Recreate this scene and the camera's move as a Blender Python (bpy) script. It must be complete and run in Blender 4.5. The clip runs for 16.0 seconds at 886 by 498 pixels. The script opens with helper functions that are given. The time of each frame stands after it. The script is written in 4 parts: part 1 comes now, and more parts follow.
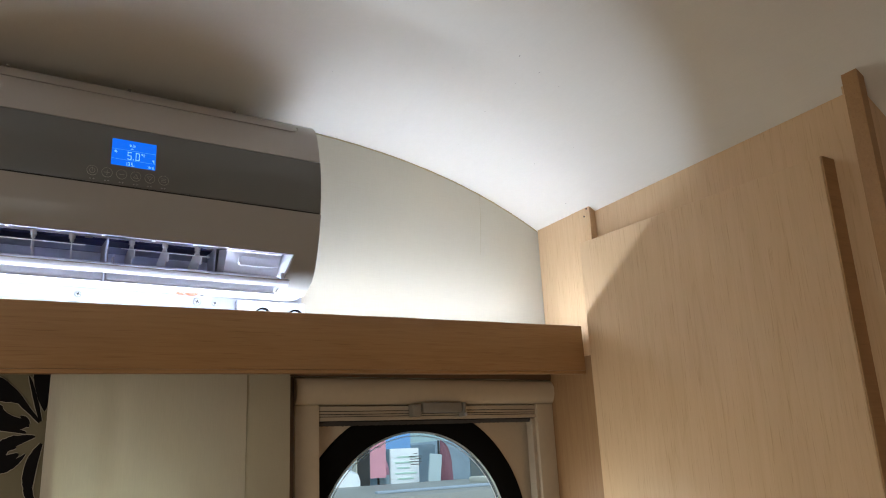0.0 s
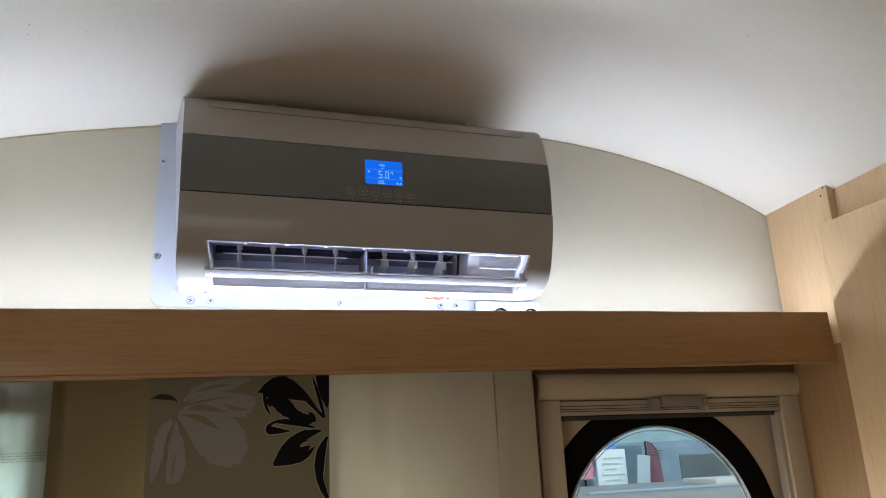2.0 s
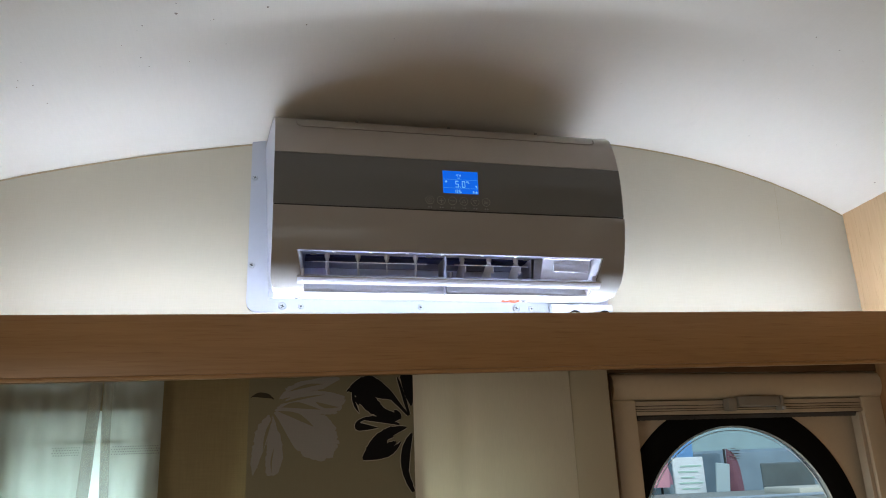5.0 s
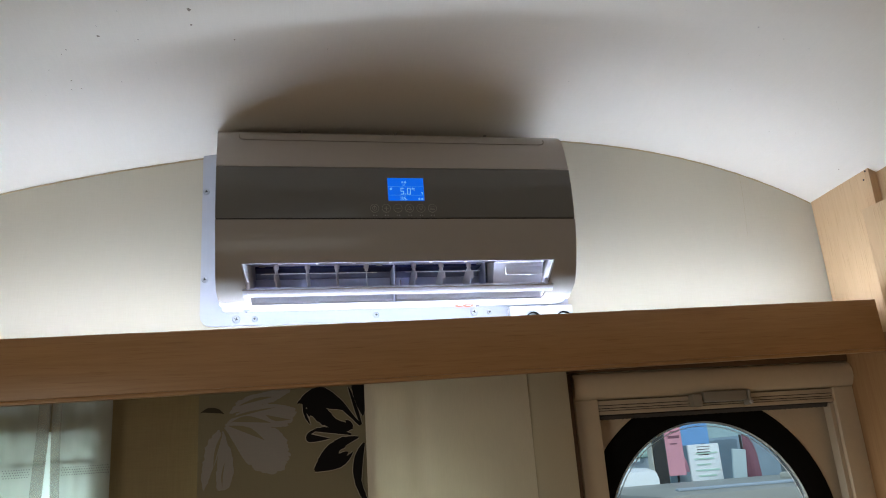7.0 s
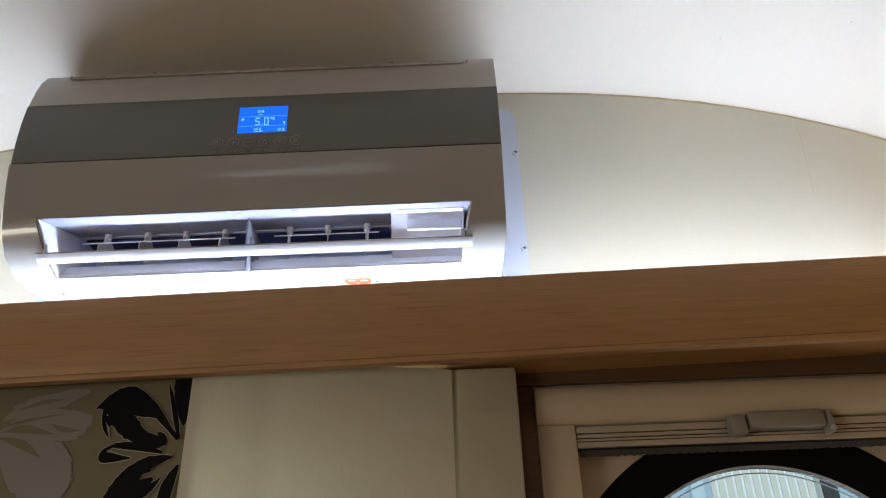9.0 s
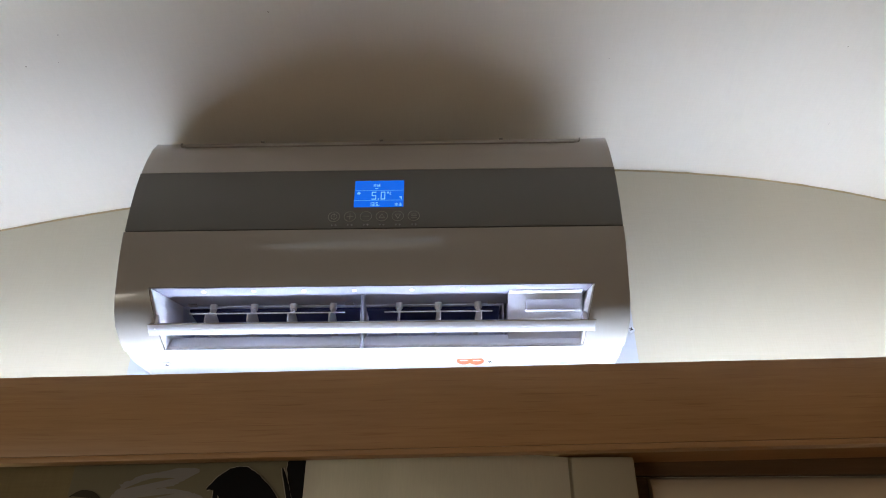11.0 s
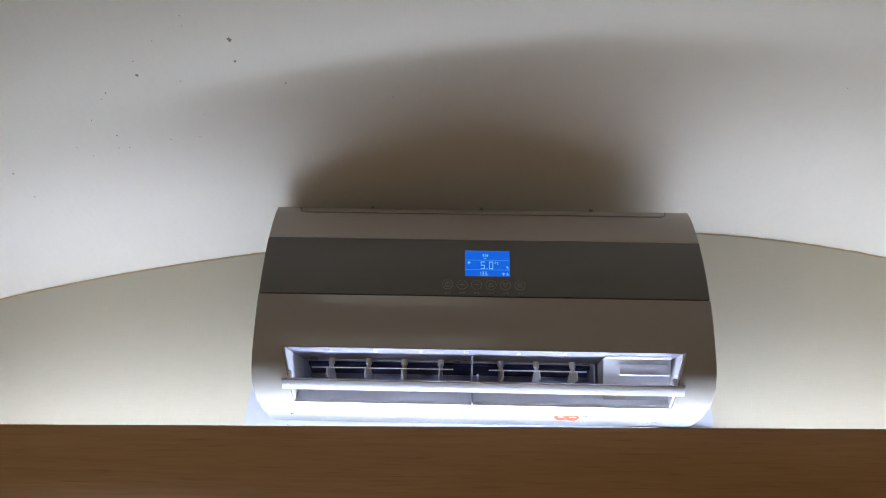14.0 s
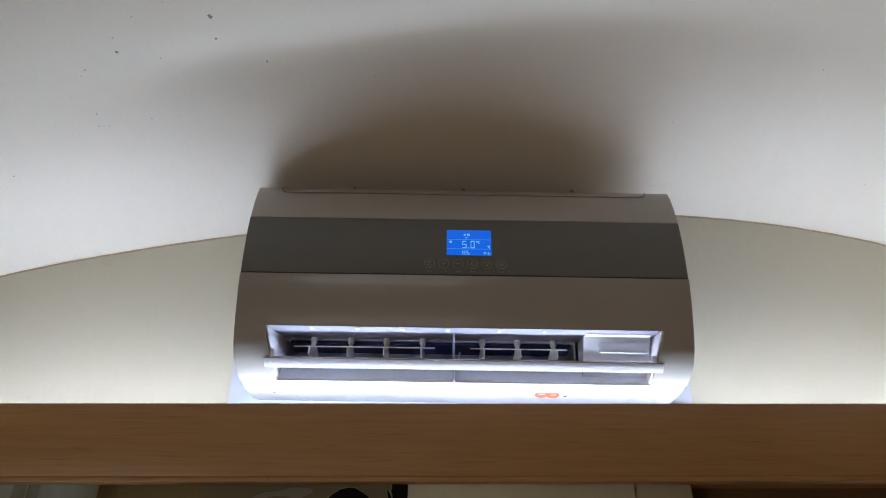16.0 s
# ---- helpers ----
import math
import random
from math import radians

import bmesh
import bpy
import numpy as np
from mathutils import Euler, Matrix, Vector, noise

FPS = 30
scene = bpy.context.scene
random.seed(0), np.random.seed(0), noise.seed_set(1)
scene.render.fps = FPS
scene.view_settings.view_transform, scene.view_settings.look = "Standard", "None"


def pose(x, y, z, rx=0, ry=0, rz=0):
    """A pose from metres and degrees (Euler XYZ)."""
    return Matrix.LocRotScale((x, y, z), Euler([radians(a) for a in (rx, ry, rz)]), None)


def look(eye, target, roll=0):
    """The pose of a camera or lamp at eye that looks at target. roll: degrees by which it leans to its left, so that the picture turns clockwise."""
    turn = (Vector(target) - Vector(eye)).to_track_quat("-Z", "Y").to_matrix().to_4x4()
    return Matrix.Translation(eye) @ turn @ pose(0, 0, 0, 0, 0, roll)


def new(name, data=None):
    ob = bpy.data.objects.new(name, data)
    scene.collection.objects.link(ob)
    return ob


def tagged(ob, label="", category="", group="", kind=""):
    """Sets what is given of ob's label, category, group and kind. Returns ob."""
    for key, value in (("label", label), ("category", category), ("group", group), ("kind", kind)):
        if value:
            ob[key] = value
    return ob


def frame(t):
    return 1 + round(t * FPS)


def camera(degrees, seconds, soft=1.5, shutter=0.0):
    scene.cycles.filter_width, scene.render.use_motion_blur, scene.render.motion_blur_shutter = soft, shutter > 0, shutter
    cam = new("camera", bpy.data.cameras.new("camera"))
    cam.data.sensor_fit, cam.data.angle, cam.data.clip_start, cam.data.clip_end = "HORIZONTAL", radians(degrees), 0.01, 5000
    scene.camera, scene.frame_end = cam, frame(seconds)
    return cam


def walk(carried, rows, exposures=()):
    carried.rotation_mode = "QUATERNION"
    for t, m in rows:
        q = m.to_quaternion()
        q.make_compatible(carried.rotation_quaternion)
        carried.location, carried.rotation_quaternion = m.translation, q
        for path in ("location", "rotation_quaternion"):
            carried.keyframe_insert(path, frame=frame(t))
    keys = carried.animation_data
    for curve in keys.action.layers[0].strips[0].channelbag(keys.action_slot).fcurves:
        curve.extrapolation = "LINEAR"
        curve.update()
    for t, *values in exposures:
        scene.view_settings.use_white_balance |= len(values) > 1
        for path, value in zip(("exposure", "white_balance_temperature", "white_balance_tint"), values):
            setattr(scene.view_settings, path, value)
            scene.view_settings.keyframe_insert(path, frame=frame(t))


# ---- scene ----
cam = camera(61.3, 16.0, soft=1.0)
PATH = [
    (0, (-0.21, -1.491, 1.649), (0.852, 0.12, 2.173), -2.7),
    (0.5, (-0.257, -1.487, 1.645), (0.622, 0.229, 2.177), -3.2),
    (1, (-0.297, -1.488, 1.651), (0.465, 0.282, 2.186), -3.1),
    (1.5, (-0.316, -1.485, 1.639), (0.358, 0.317, 2.186), -2.9),
    (2, (-0.317, -1.483, 1.635), (0.307, 0.335, 2.188), -2.7),
    (2.5, (-0.322, -1.488, 1.63), (0.255, 0.342, 2.194), -2.6),
    (3, (-0.332, -1.493, 1.633), (0.197, 0.348, 2.207), -2.3),
    (3.5, (-0.355, -1.529, 1.627), (0.115, 0.323, 2.217), -2.0),
    (3.7, (-0.361, -1.543, 1.634), (0.092, 0.313, 2.224), -1.8),
    (6, (-0.31, -1.538, 1.598), (0.149, 0.324, 2.167), -3.0),
    (6.5, (-0.266, -1.552, 1.615), (0.188, 0.313, 2.176), -3.7),
    (7, (-0.218, -1.57, 1.632), (0.186, 0.305, 2.198), -4.1),
    (7.5, (-0.03, -1.538, 1.616), (0.271, 0.345, 2.218), -4.6),
    (8, (0.226, -1.417, 1.537), (0.394, 0.447, 2.244), -4.5),
    (8.5, (0.328, -1.229, 1.452), (0.38, 0.587, 2.289), -3.5),
    (9, (0.273, -1.077, 1.465), (0.251, 0.676, 2.427), -2.0),
    (9.5, (0.182, -1.048, 1.467), (0.139, 0.657, 2.512), -0.8),
    (9.7, (0.149, -1.048, 1.471), (0.12, 0.634, 2.552), -0.6),
    (11.8, (0.096, -1.125, 1.531), (0.032, 0.552, 2.618), 1.0),
    (12, (0.081, -1.138, 1.535), (0.001, 0.541, 2.619), 1.4),
    (12.5, (0.013, -1.164, 1.538), (-0.045, 0.515, 2.624), 1.3),
    (13, (-0.011, -1.19, 1.535), (-0.057, 0.489, 2.62), 1.5),
    (13.5, (-0.041, -1.223, 1.536), (-0.079, 0.462, 2.614), 1.6),
    (14, (-0.042, -1.236, 1.538), (-0.079, 0.448, 2.616), 1.6),
    (14.5, (-0.039, -1.228, 1.527), (-0.058, 0.445, 2.622), 1.1),
    (15, (-0.023, -1.237, 1.543), (-0.05, 0.453, 2.612), 1.3),
    (15.5, (-0.026, -1.231, 1.526), (-0.038, 0.462, 2.59), 1.1),
    (16, (-0.038, -1.229, 1.515), (-0.032, 0.464, 2.58), 0.8),
]
EXPOSURES = [(0, 0.41), (1.5, 0.28), (3.5, 0.17), (6, 0.12), (7, 0.12), (8, 0.33), (9, 0.44), (9.7, 0.36), (12, 0.14), (13.5, 0.07), (16, 0.03)]
walk(cam, [(t, look(eye, target, roll)) for t, eye, target, roll in PATH], EXPOSURES)

# ---- world, daylight and lamps ----
world = bpy.data.worlds.new("world")
scene.world = world
world.use_nodes = True
wn = world.node_tree
sky = wn.nodes.new("ShaderNodeTexSky")
sky.sky_type, sky.sun_disc = "NISHITA", False
sky.sun_elevation, sky.sun_rotation = radians(48), radians(150)
wn.links.new(sky.outputs[0], wn.nodes["Background"].inputs[0])
wn.nodes["Background"].inputs[1].default_value = 0.15


def lamp(name, kind, power, color, matrix, **values):
    data = bpy.data.lights.new(name, kind)
    data.energy, data.color = power, color
    if kind == "AREA":
        data.shape, data.size, data.size_y = "RECTANGLE", values["size"], values["size_y"]
    else:
        data.angle = values["angle"]
    ob = new(name, data)
    ob.matrix_world = matrix
    return ob


LED_WATTS, HATCH_WATTS, REAR_WATTS, SIDE_WATTS, LEFT_WATTS, CURTAIN_WATTS = 5.9, 0.8, 1.05, 0.25, 13.0, 17.0
SHELF_TILT = -0.89
FASCIA_Y, FASCIA_TOP, FASCIA_LOW = -0.170, 1.9115, 1.8045
LED_Y, LED_Z = -0.122, 1.883

lamp("sun", "SUN", 1.15, (1.0, 0.96, 0.9), look((0, 0, 0), (0.45, 0.75, -0.95)), angle=radians(12))
# the light strip lies on the shelf behind the fascia and shines up
lamp("strip_light", "AREA", LED_WATTS, (0.675, 0.795, 1.0),
     pose(0, 0, 0, 0, SHELF_TILT, 0) @ pose(0.10, LED_Y, LED_Z + 0.004, 180, 0, 0), size=1.90, size_y=0.006)
# added fill lamps in unseen openings (roof, rear, sides); sky light in the door's round window
lamp("hatch_fill", "AREA", HATCH_WATTS, (1.0, 0.87, 0.68), look((-0.25, -1.95, 2.36), (-0.25, -1.949, 0)), size=0.62, size_y=0.5)
lamp("rear_fill", "AREA", REAR_WATTS, (1.0, 0.96, 0.88), look((-0.35, -2.98, 1.42), (0.1, -1.2, 0.4)), size=1.1, size_y=0.42)
lamp("side_fill", "AREA", SIDE_WATTS, (0.92, 0.95, 1.0), look((1.48, -1.70, 1.32), (0, -1.6, 1.5)), size=0.9, size_y=0.45)
lamp("left_fill", "AREA", LEFT_WATTS, (1.0, 0.93, 0.80), look((-1.42, -1.78, 1.27), (0.3, -1.15, -0.10)), size=0.8, size_y=0.44)
lamp("door_daylight", "AREA", 1.5, (1.0, 0.97, 0.92), look((0.70, 0.085, 1.33), (1.06, -0.45, 1.20)), size=0.40, size_y=0.22)
lamp("curtain_daylight", "AREA", CURTAIN_WATTS, (0.82, 0.96, 1.0), look((-0.42, 0.048, 1.25), (-0.42, -1, 1.25)), size=1.08, size_y=0.66)


# ---- materials ----
def material(name):
    m = bpy.data.materials.new(name)
    m.use_nodes = True
    return m, m.node_tree, m.node_tree.nodes["Principled BSDF"]


def coords(nt, scale, kind="Object"):
    tc = nt.nodes.new("ShaderNodeTexCoord")
    mp = nt.nodes.new("ShaderNodeMapping")
    mp.inputs["Scale"].default_value = scale
    nt.links.new(tc.outputs[kind], mp.inputs[0])
    return mp.outputs[0]


def noise_tex(nt, vec, scale, detail=4.0, rough=0.55, distortion=0.0):
    n = nt.nodes.new("ShaderNodeTexNoise")
    n.inputs["Scale"].default_value = scale
    n.inputs["Detail"].default_value = detail
    n.inputs["Roughness"].default_value = rough
    n.inputs["Distortion"].default_value = distortion
    nt.links.new(vec, n.inputs["Vector"])
    return n.outputs["Fac"]


def ramp(nt, fac, stops):
    r = nt.nodes.new("ShaderNodeValToRGB")
    el = r.color_ramp.elements
    while len(el) < len(stops):
        el.new(0.5)
    for e, (p, c) in zip(el, stops):
        e.position, e.color = p, (*c, 1)
    nt.links.new(fac, r.inputs[0])
    return r.outputs[0]


def mixed(nt, a, b, fac, mode="MIX"):
    m = nt.nodes.new("ShaderNodeMix")
    m.data_type, m.blend_type = "RGBA", mode
    if isinstance(fac, float):
        m.inputs[0].default_value = fac
    else:
        nt.links.new(fac, m.inputs[0])
    for k, v in ((6, a), (7, b)):
        if isinstance(v, tuple):
            m.inputs[k].default_value = (*v, 1)
        else:
            nt.links.new(v, m.inputs[k])
    return m.outputs[2]


def bump(nt, bsdf, height, strength, distance=0.001):
    b = nt.nodes.new("ShaderNodeBump")
    b.inputs["Strength"].default_value = strength
    b.inputs["Distance"].default_value = distance
    nt.links.new(height, b.inputs["Height"])
    nt.links.new(b.outputs[0], bsdf.inputs["Normal"])


def surface(name, color, rough=0.5, metal=0.0, vary=0.12, grain=60.0, relief=0.15, coat=0.0, patch=4.0):
    """A plain painted or moulded surface: fine grain, faint blotches and uneven gloss."""
    m, nt, b = material(name)
    v = coords(nt, (1, 1, 1))
    fine, broad = noise_tex(nt, v, grain, 3), noise_tex(nt, v, patch, 3)
    dark = tuple(c * (1 - vary) for c in color)
    light = tuple(min(1, c * (1 + vary * 0.6)) for c in color)
    col = ramp(nt, broad, [(0.3, dark), (0.7, light)])
    col = mixed(nt, col, ramp(nt, fine, [(0.35, dark), (0.65, light)]), 0.35)
    nt.links.new(col, b.inputs["Base Color"])
    rr = nt.nodes.new("ShaderNodeMapRange")
    rr.inputs["To Min"].default_value, rr.inputs["To Max"].default_value = max(0.02, rough - 0.06), min(1, rough + 0.08)
    nt.links.new(fine if vary < 0.035 else broad, rr.inputs["Value"])
    if vary < 0.035:
        rr.inputs["To Min"].default_value, rr.inputs["To Max"].default_value = rough - 0.01, rough + 0.02
    nt.links.new(rr.outputs[0], b.inputs["Roughness"])
    b.inputs["Metallic"].default_value = metal
    b.inputs["Coat Weight"].default_value = coat
    b.inputs["Coat Roughness"].default_value = 0.035
    if relief:
        bump(nt, b, fine, relief, 0.0006)
    return m


def wood(name, light, dark, along, rough=0.42, crack=0.0):
    """Beech veneer: stretched grain, short dark flecks and slow changes of tone along one axis."""
    m, nt, b = material(name)
    long_ = {"x": (1.5, 34, 34), "z": (22, 22, 0.8)}[along]
    v = coords(nt, long_)
    grain = noise_tex(nt, v, 5.0, 6, 0.6, 0.8)
    rings = noise_tex(nt, coords(nt, {"x": (0.45, 5, 5), "z": (5, 5, 0.45)}[along]), 3.0, 3, 0.5, 1.6)
    fleck = noise_tex(nt, coords(nt, {"x": (9, 260, 260), "z": (260, 260, 9)}[along]), 1.6, 2, 0.5)
    broad = noise_tex(nt, coords(nt, (1, 1, 1)), 2.2, 2)
    col = ramp(nt, grain, [(0.28, dark), (0.5, tuple((p + q) / 2 for p, q in zip(light, dark))), (0.72, light)])
    col = mixed(nt, col, ramp(nt, rings, [(0.42, light), (0.5, dark), (0.56, light)]), 0.28)
    col = mixed(nt, col, ramp(nt, fleck, [(0.60, (1, 1, 1)), (0.72, (0.72, 0.64, 0.56))]), 0.55, "MULTIPLY")
    col = mixed(nt, col, ramp(nt, broad, [(0.3, (0.88, 0.87, 0.86)), (0.7, (1, 1, 1))]), 0.8, "MULTIPLY")
    if crack:
        lines = noise_tex(nt, coords(nt, (5.0, 5.0, 0.35)), 2.2, 3, 0.5, 0.25)
        col = mixed(nt, col, ramp(nt, lines, [(0.478, (1, 1, 1)), (0.486, (0.80, 0.73, 0.66)), (0.496, (1, 1, 1))]), crack, "MULTIPLY")
    nt.links.new(col, b.inputs["Base Color"])
    b.inputs["Roughness"].default_value = rough
    bump(nt, b, fleck, 0.12, 0.0004)
    return m


def weave(name, color, rough=0.85, scale=900.0, vary=0.1, relief=0.35, stain=None, flat=False):
    """Woven wallpaper or cloth: crossed threads, blotches, and stains of their own shape."""
    m, nt, b = material(name)
    warp = noise_tex(nt, coords(nt, (scale, scale, scale * 0.05)), 1.0, 2)
    weft = noise_tex(nt, coords(nt, (scale * 0.05, scale * 0.05 if not flat else scale, scale)), 1.0, 2)
    if flat:
        warp = noise_tex(nt, coords(nt, (scale, scale * 0.05, scale * 0.05)), 1.0, 2)
    broad = noise_tex(nt, coords(nt, (1, 1, 1)), 3.0, 4)
    dark, light = tuple(c * (1 - vary) for c in color), tuple(min(1, c * (1 + vary * 0.5)) for c in color)
    col = ramp(nt, warp, [(0.3, dark), (0.7, light)])
    col = mixed(nt, col, ramp(nt, weft, [(0.3, dark), (0.7, light)]), 0.5)
    col = mixed(nt, col, ramp(nt, broad, [(0.35, tuple(c * 0.94 for c in color)), (0.65, color)]), 0.5)
    if stain:
        spots = noise_tex(nt, coords(nt, (1, 1, 1)), 1.6, 8, 0.75, 1.2)
        col = mixed(nt, col, stain, ramp(nt, spots, [(0.60, (0, 0, 0)), (0.80, (0.5, 0.5, 0.5))]))
    nt.links.new(col, b.inputs["Base Color"])
    b.inputs["Roughness"].default_value = rough
    b.inputs["Specular IOR Level"].default_value = 0.25
    add = nt.nodes.new("ShaderNodeMath")
    nt.links.new(warp, add.inputs[0]), nt.links.new(weft, add.inputs[1])
    bump(nt, b, add.outputs[0], relief, 0.0004)
    return m


def glowing(name, color, strength, base=0.1):
    m, nt, b = material(name)
    b.inputs["Base Color"].default_value = (*(c * base for c in color), 1)
    b.inputs["Emission Color"].default_value = (*color, 1)
    b.inputs["Emission Strength"].default_value = strength
    b.inputs["Roughness"].default_value = 0.25
    return m


def sheer(name, color, through_share, open_share=0.0):
    m, nt, b = material(name)
    v = coords(nt, (1, 1, 1))
    threads = noise_tex(nt, coords(nt, (700, 700, 40)), 1.0, 2)
    nt.links.new(ramp(nt, threads, [(0.3, tuple(c * 0.93 for c in color)), (0.7, color)]), b.inputs["Base Color"])
    b.inputs["Roughness"].default_value = 0.9
    tr = nt.nodes.new("ShaderNodeBsdfTranslucent")
    tr.inputs[0].default_value = (*color, 1)
    mx = nt.nodes.new("ShaderNodeMixShader")
    mx.inputs[0].default_value = through_share
    nt.links.new(b.outputs[0], mx.inputs[1]), nt.links.new(tr.outputs[0], mx.inputs[2])
    out = mx.outputs[0]
    if open_share:
        holes, m2 = nt.nodes.new("ShaderNodeBsdfTransparent"), nt.nodes.new("ShaderNodeMixShader")
        m2.inputs[0].default_value = open_share
        nt.links.new(out, m2.inputs[1]), nt.links.new(holes.outputs[0], m2.inputs[2])
        out = m2.outputs[0]
    nt.links.new(out, nt.nodes["Material Output"].inputs[0])
    return m


M_CEIL = weave("ceiling_paper", (0.735, 0.69, 0.61), 0.8, 500, 0.06, 0.3, (0.60, 0.55, 0.50), flat=True)
M_WALL = weave("wall_paper", (0.515, 0.475, 0.375), 0.8, 500, 0.08, 0.35)
M_TRIM = surface("cream_trim", (0.55, 0.47, 0.345), 0.45, vary=0.06, relief=0.08)
# darker than the wardrobe beech: the backlit fascia's dimness is in the colour
M_SHELF = wood("fascia_beech_dim", (0.395, 0.222, 0.092), (0.315, 0.170, 0.064), "x")
M_WARD = wood("wardrobe_beech", (0.66, 0.46, 0.27), (0.595, 0.403, 0.226), "z", crack=0.35)
M_FILLER = wood("filler_beech", (0.50, 0.31, 0.155), (0.41, 0.245, 0.11), "z")
M_WHITE = surface("white_plastic", (0.44, 0.465, 0.53), 0.32, vary=0.03, relief=0.05)
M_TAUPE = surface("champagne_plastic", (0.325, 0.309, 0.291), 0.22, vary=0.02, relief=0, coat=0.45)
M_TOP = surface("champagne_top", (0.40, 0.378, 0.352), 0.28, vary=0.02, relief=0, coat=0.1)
M_BAND = surface("charcoal_plastic", (0.128, 0.130, 0.121), 0.3, vary=0.02, relief=0, coat=0.15)
M_SEAM = surface("seam_shadow", (0.02, 0.02, 0.02), 0.6, vary=0.05, relief=0)
# white plastic darkened to offset the strip light on the underside
M_BELLY = surface("belly_plastic_dimmed", (0.27, 0.278, 0.300), 0.3, vary=0.04, relief=0.04)
M_VENT = surface("vent_grey", (0.70, 0.74, 0.90), 0.45, vary=0.06, relief=0.05)
# blue tones that paint the shade deep inside the duct
M_CAVITY = surface("cavity_shade", (0.30, 0.33, 0.48), 0.6, vary=0.1, relief=0)
M_DARKBLUE = surface("duct_shade_blue", (0.02, 0.03, 0.14), 0.4, vary=0.1, relief=0)
M_FLAP = surface("flap_plastic", (0.60, 0.62, 0.68), 0.2, vary=0.03, relief=0, coat=0.9)
M_VANE = surface("vane_plastic", (0.82, 0.84, 0.90), 0.35, vary=0.04, relief=0)
M_CLEAR = surface("milky_plastic", (0.60, 0.62, 0.69), 0.12, vary=0.06, relief=0, coat=0.8)
M_BOSS = surface("boss_plastic", (0.24, 0.25, 0.31), 0.3, vary=0.04, relief=0)
# outlet roof: dimmer than the frame, the recess shade is in the colour
M_FRAME = surface("outlet_roof_shade", (0.34, 0.35, 0.44), 0.4, vary=0.05, relief=0)
M_FINE = surface("fine_joint", (0.32, 0.30, 0.276), 0.5, vary=0.05, relief=0)
M_STEEL = surface("screw_steel", (0.48, 0.51, 0.55), 0.35, metal=0.4, vary=0.15, relief=0)
M_ORANGE = surface("orange_sticker", (0.46, 0.055, 0.015), 0.5, vary=0.08, relief=0)
M_INK = surface("grey_ink", (0.30, 0.30, 0.32), 0.5, vary=0.05, relief=0)
M_LINE = surface("silver_print", (0.30, 0.30, 0.27), 0.4, vary=0.05, relief=0)
M_SCREEN = glowing("lcd_blue", (0.0, 0.135, 0.85), 0.80)
M_RULE = glowing("lcd_rule", (0.08, 0.40, 1.0), 0.7)
M_GLYPH = glowing("lcd_pale", (0.22, 0.62, 1.0), 0.75)
M_LED = glowing("led_white", (0.95, 0.97, 1.0), 40.0)
M_BLACK = surface("black_rubber", (0.006, 0.006, 0.006), 0.85, vary=0.1, relief=0.1)
M_BLACK.node_tree.nodes["Principled BSDF"].inputs["Specular IOR Level"].default_value = 0.08
M_BRUSH = surface("brush_pile", (0.06, 0.055, 0.05), 0.95, vary=0.3, grain=800, relief=0.5)
M_ALU = surface("anodised_track", (0.50, 0.44, 0.35), 0.35, metal=0.25, vary=0.06, relief=0)
M_DOOR = surface("door_skin", (0.56, 0.465, 0.34), 0.55, vary=0.06, grain=200, relief=0.2)
M_BLIND = weave("brown_cloth", (0.21, 0.165, 0.085), 0.9, 420, 0.22, 0.5)
M_PATTERN = weave("taupe_cloth", (0.185, 0.163, 0.102), 0.85, 900, 0.08, 0.4)
M_LILAC = weave("lilac_print", (0.240, 0.227, 0.205), 0.8, 900, 0.1, 0.3)
M_EDGE = weave("pale_print", (0.36, 0.33, 0.26), 0.8, 900, 0.1, 0.3)
M_STEM = weave("stem_print", (0.045, 0.038, 0.024), 0.9, 900, 0.1, 0.3)
M_FLOCK = weave("black_flock", (0.005, 0.0045, 0.005), 0.95, 900, 0.1, 0.4)
M_CREAMCLOTH = sheer("cream_cloth", (0.67, 0.635, 0.525), 0.22)
M_BEAD = surface("aged_sealant", (0.40, 0.31, 0.17), 0.6, vary=0.25, grain=300, relief=0.2)
M_STRIP = weave("cream_panel", (0.46, 0.42, 0.31), 0.8, 800, 0.06, 0.3)
M_SHEER = sheer("sheer_cloth", (0.80, 0.84, 0.82), 0.65)
M_LACE = sheer("lace_cloth", (0.56, 0.57, 0.53), 0.66, 0.52)
# filler beech darkened: the shade below the shelf is in its colour
M_LOWFILL = wood("lower_filler_shaded", (0.35, 0.205, 0.095), (0.27, 0.15, 0.066), "z")
M_FOLD = sheer("folded_cloth", (0.58, 0.57, 0.51), 0.6, 0.72)
M_DIMDOT = surface("lace_hole", (0.12, 0.12, 0.115), 0.9, vary=0.1, relief=0)
# unseen floor, kept dark so little light bounces to the ceiling
M_FLOOR = wood("floor_vinyl", (0.17, 0.105, 0.055), (0.10, 0.06, 0.03), "x")
M_SPECK = surface("mildew_speck", (0.30, 0.25, 0.20), 0.9, vary=0.3, relief=0)
M_CHROME = sheer("acrylic_edge", (0.88, 0.93, 0.94), 0.8)
M_GRIP = surface("grey_grip", (0.27, 0.25, 0.21), 0.45, vary=0.08, relief=0.05)
# dark brown carries the shade beside and above the door frame
M_SHADEWOOD = wood("shaded_trim", (0.13, 0.075, 0.035), (0.08, 0.045, 0.02), "x")

M_GLASS, nt_, b_ = material("window_glass")
b_.inputs["Base Color"].default_value = (0.82, 0.95, 0.96, 1)
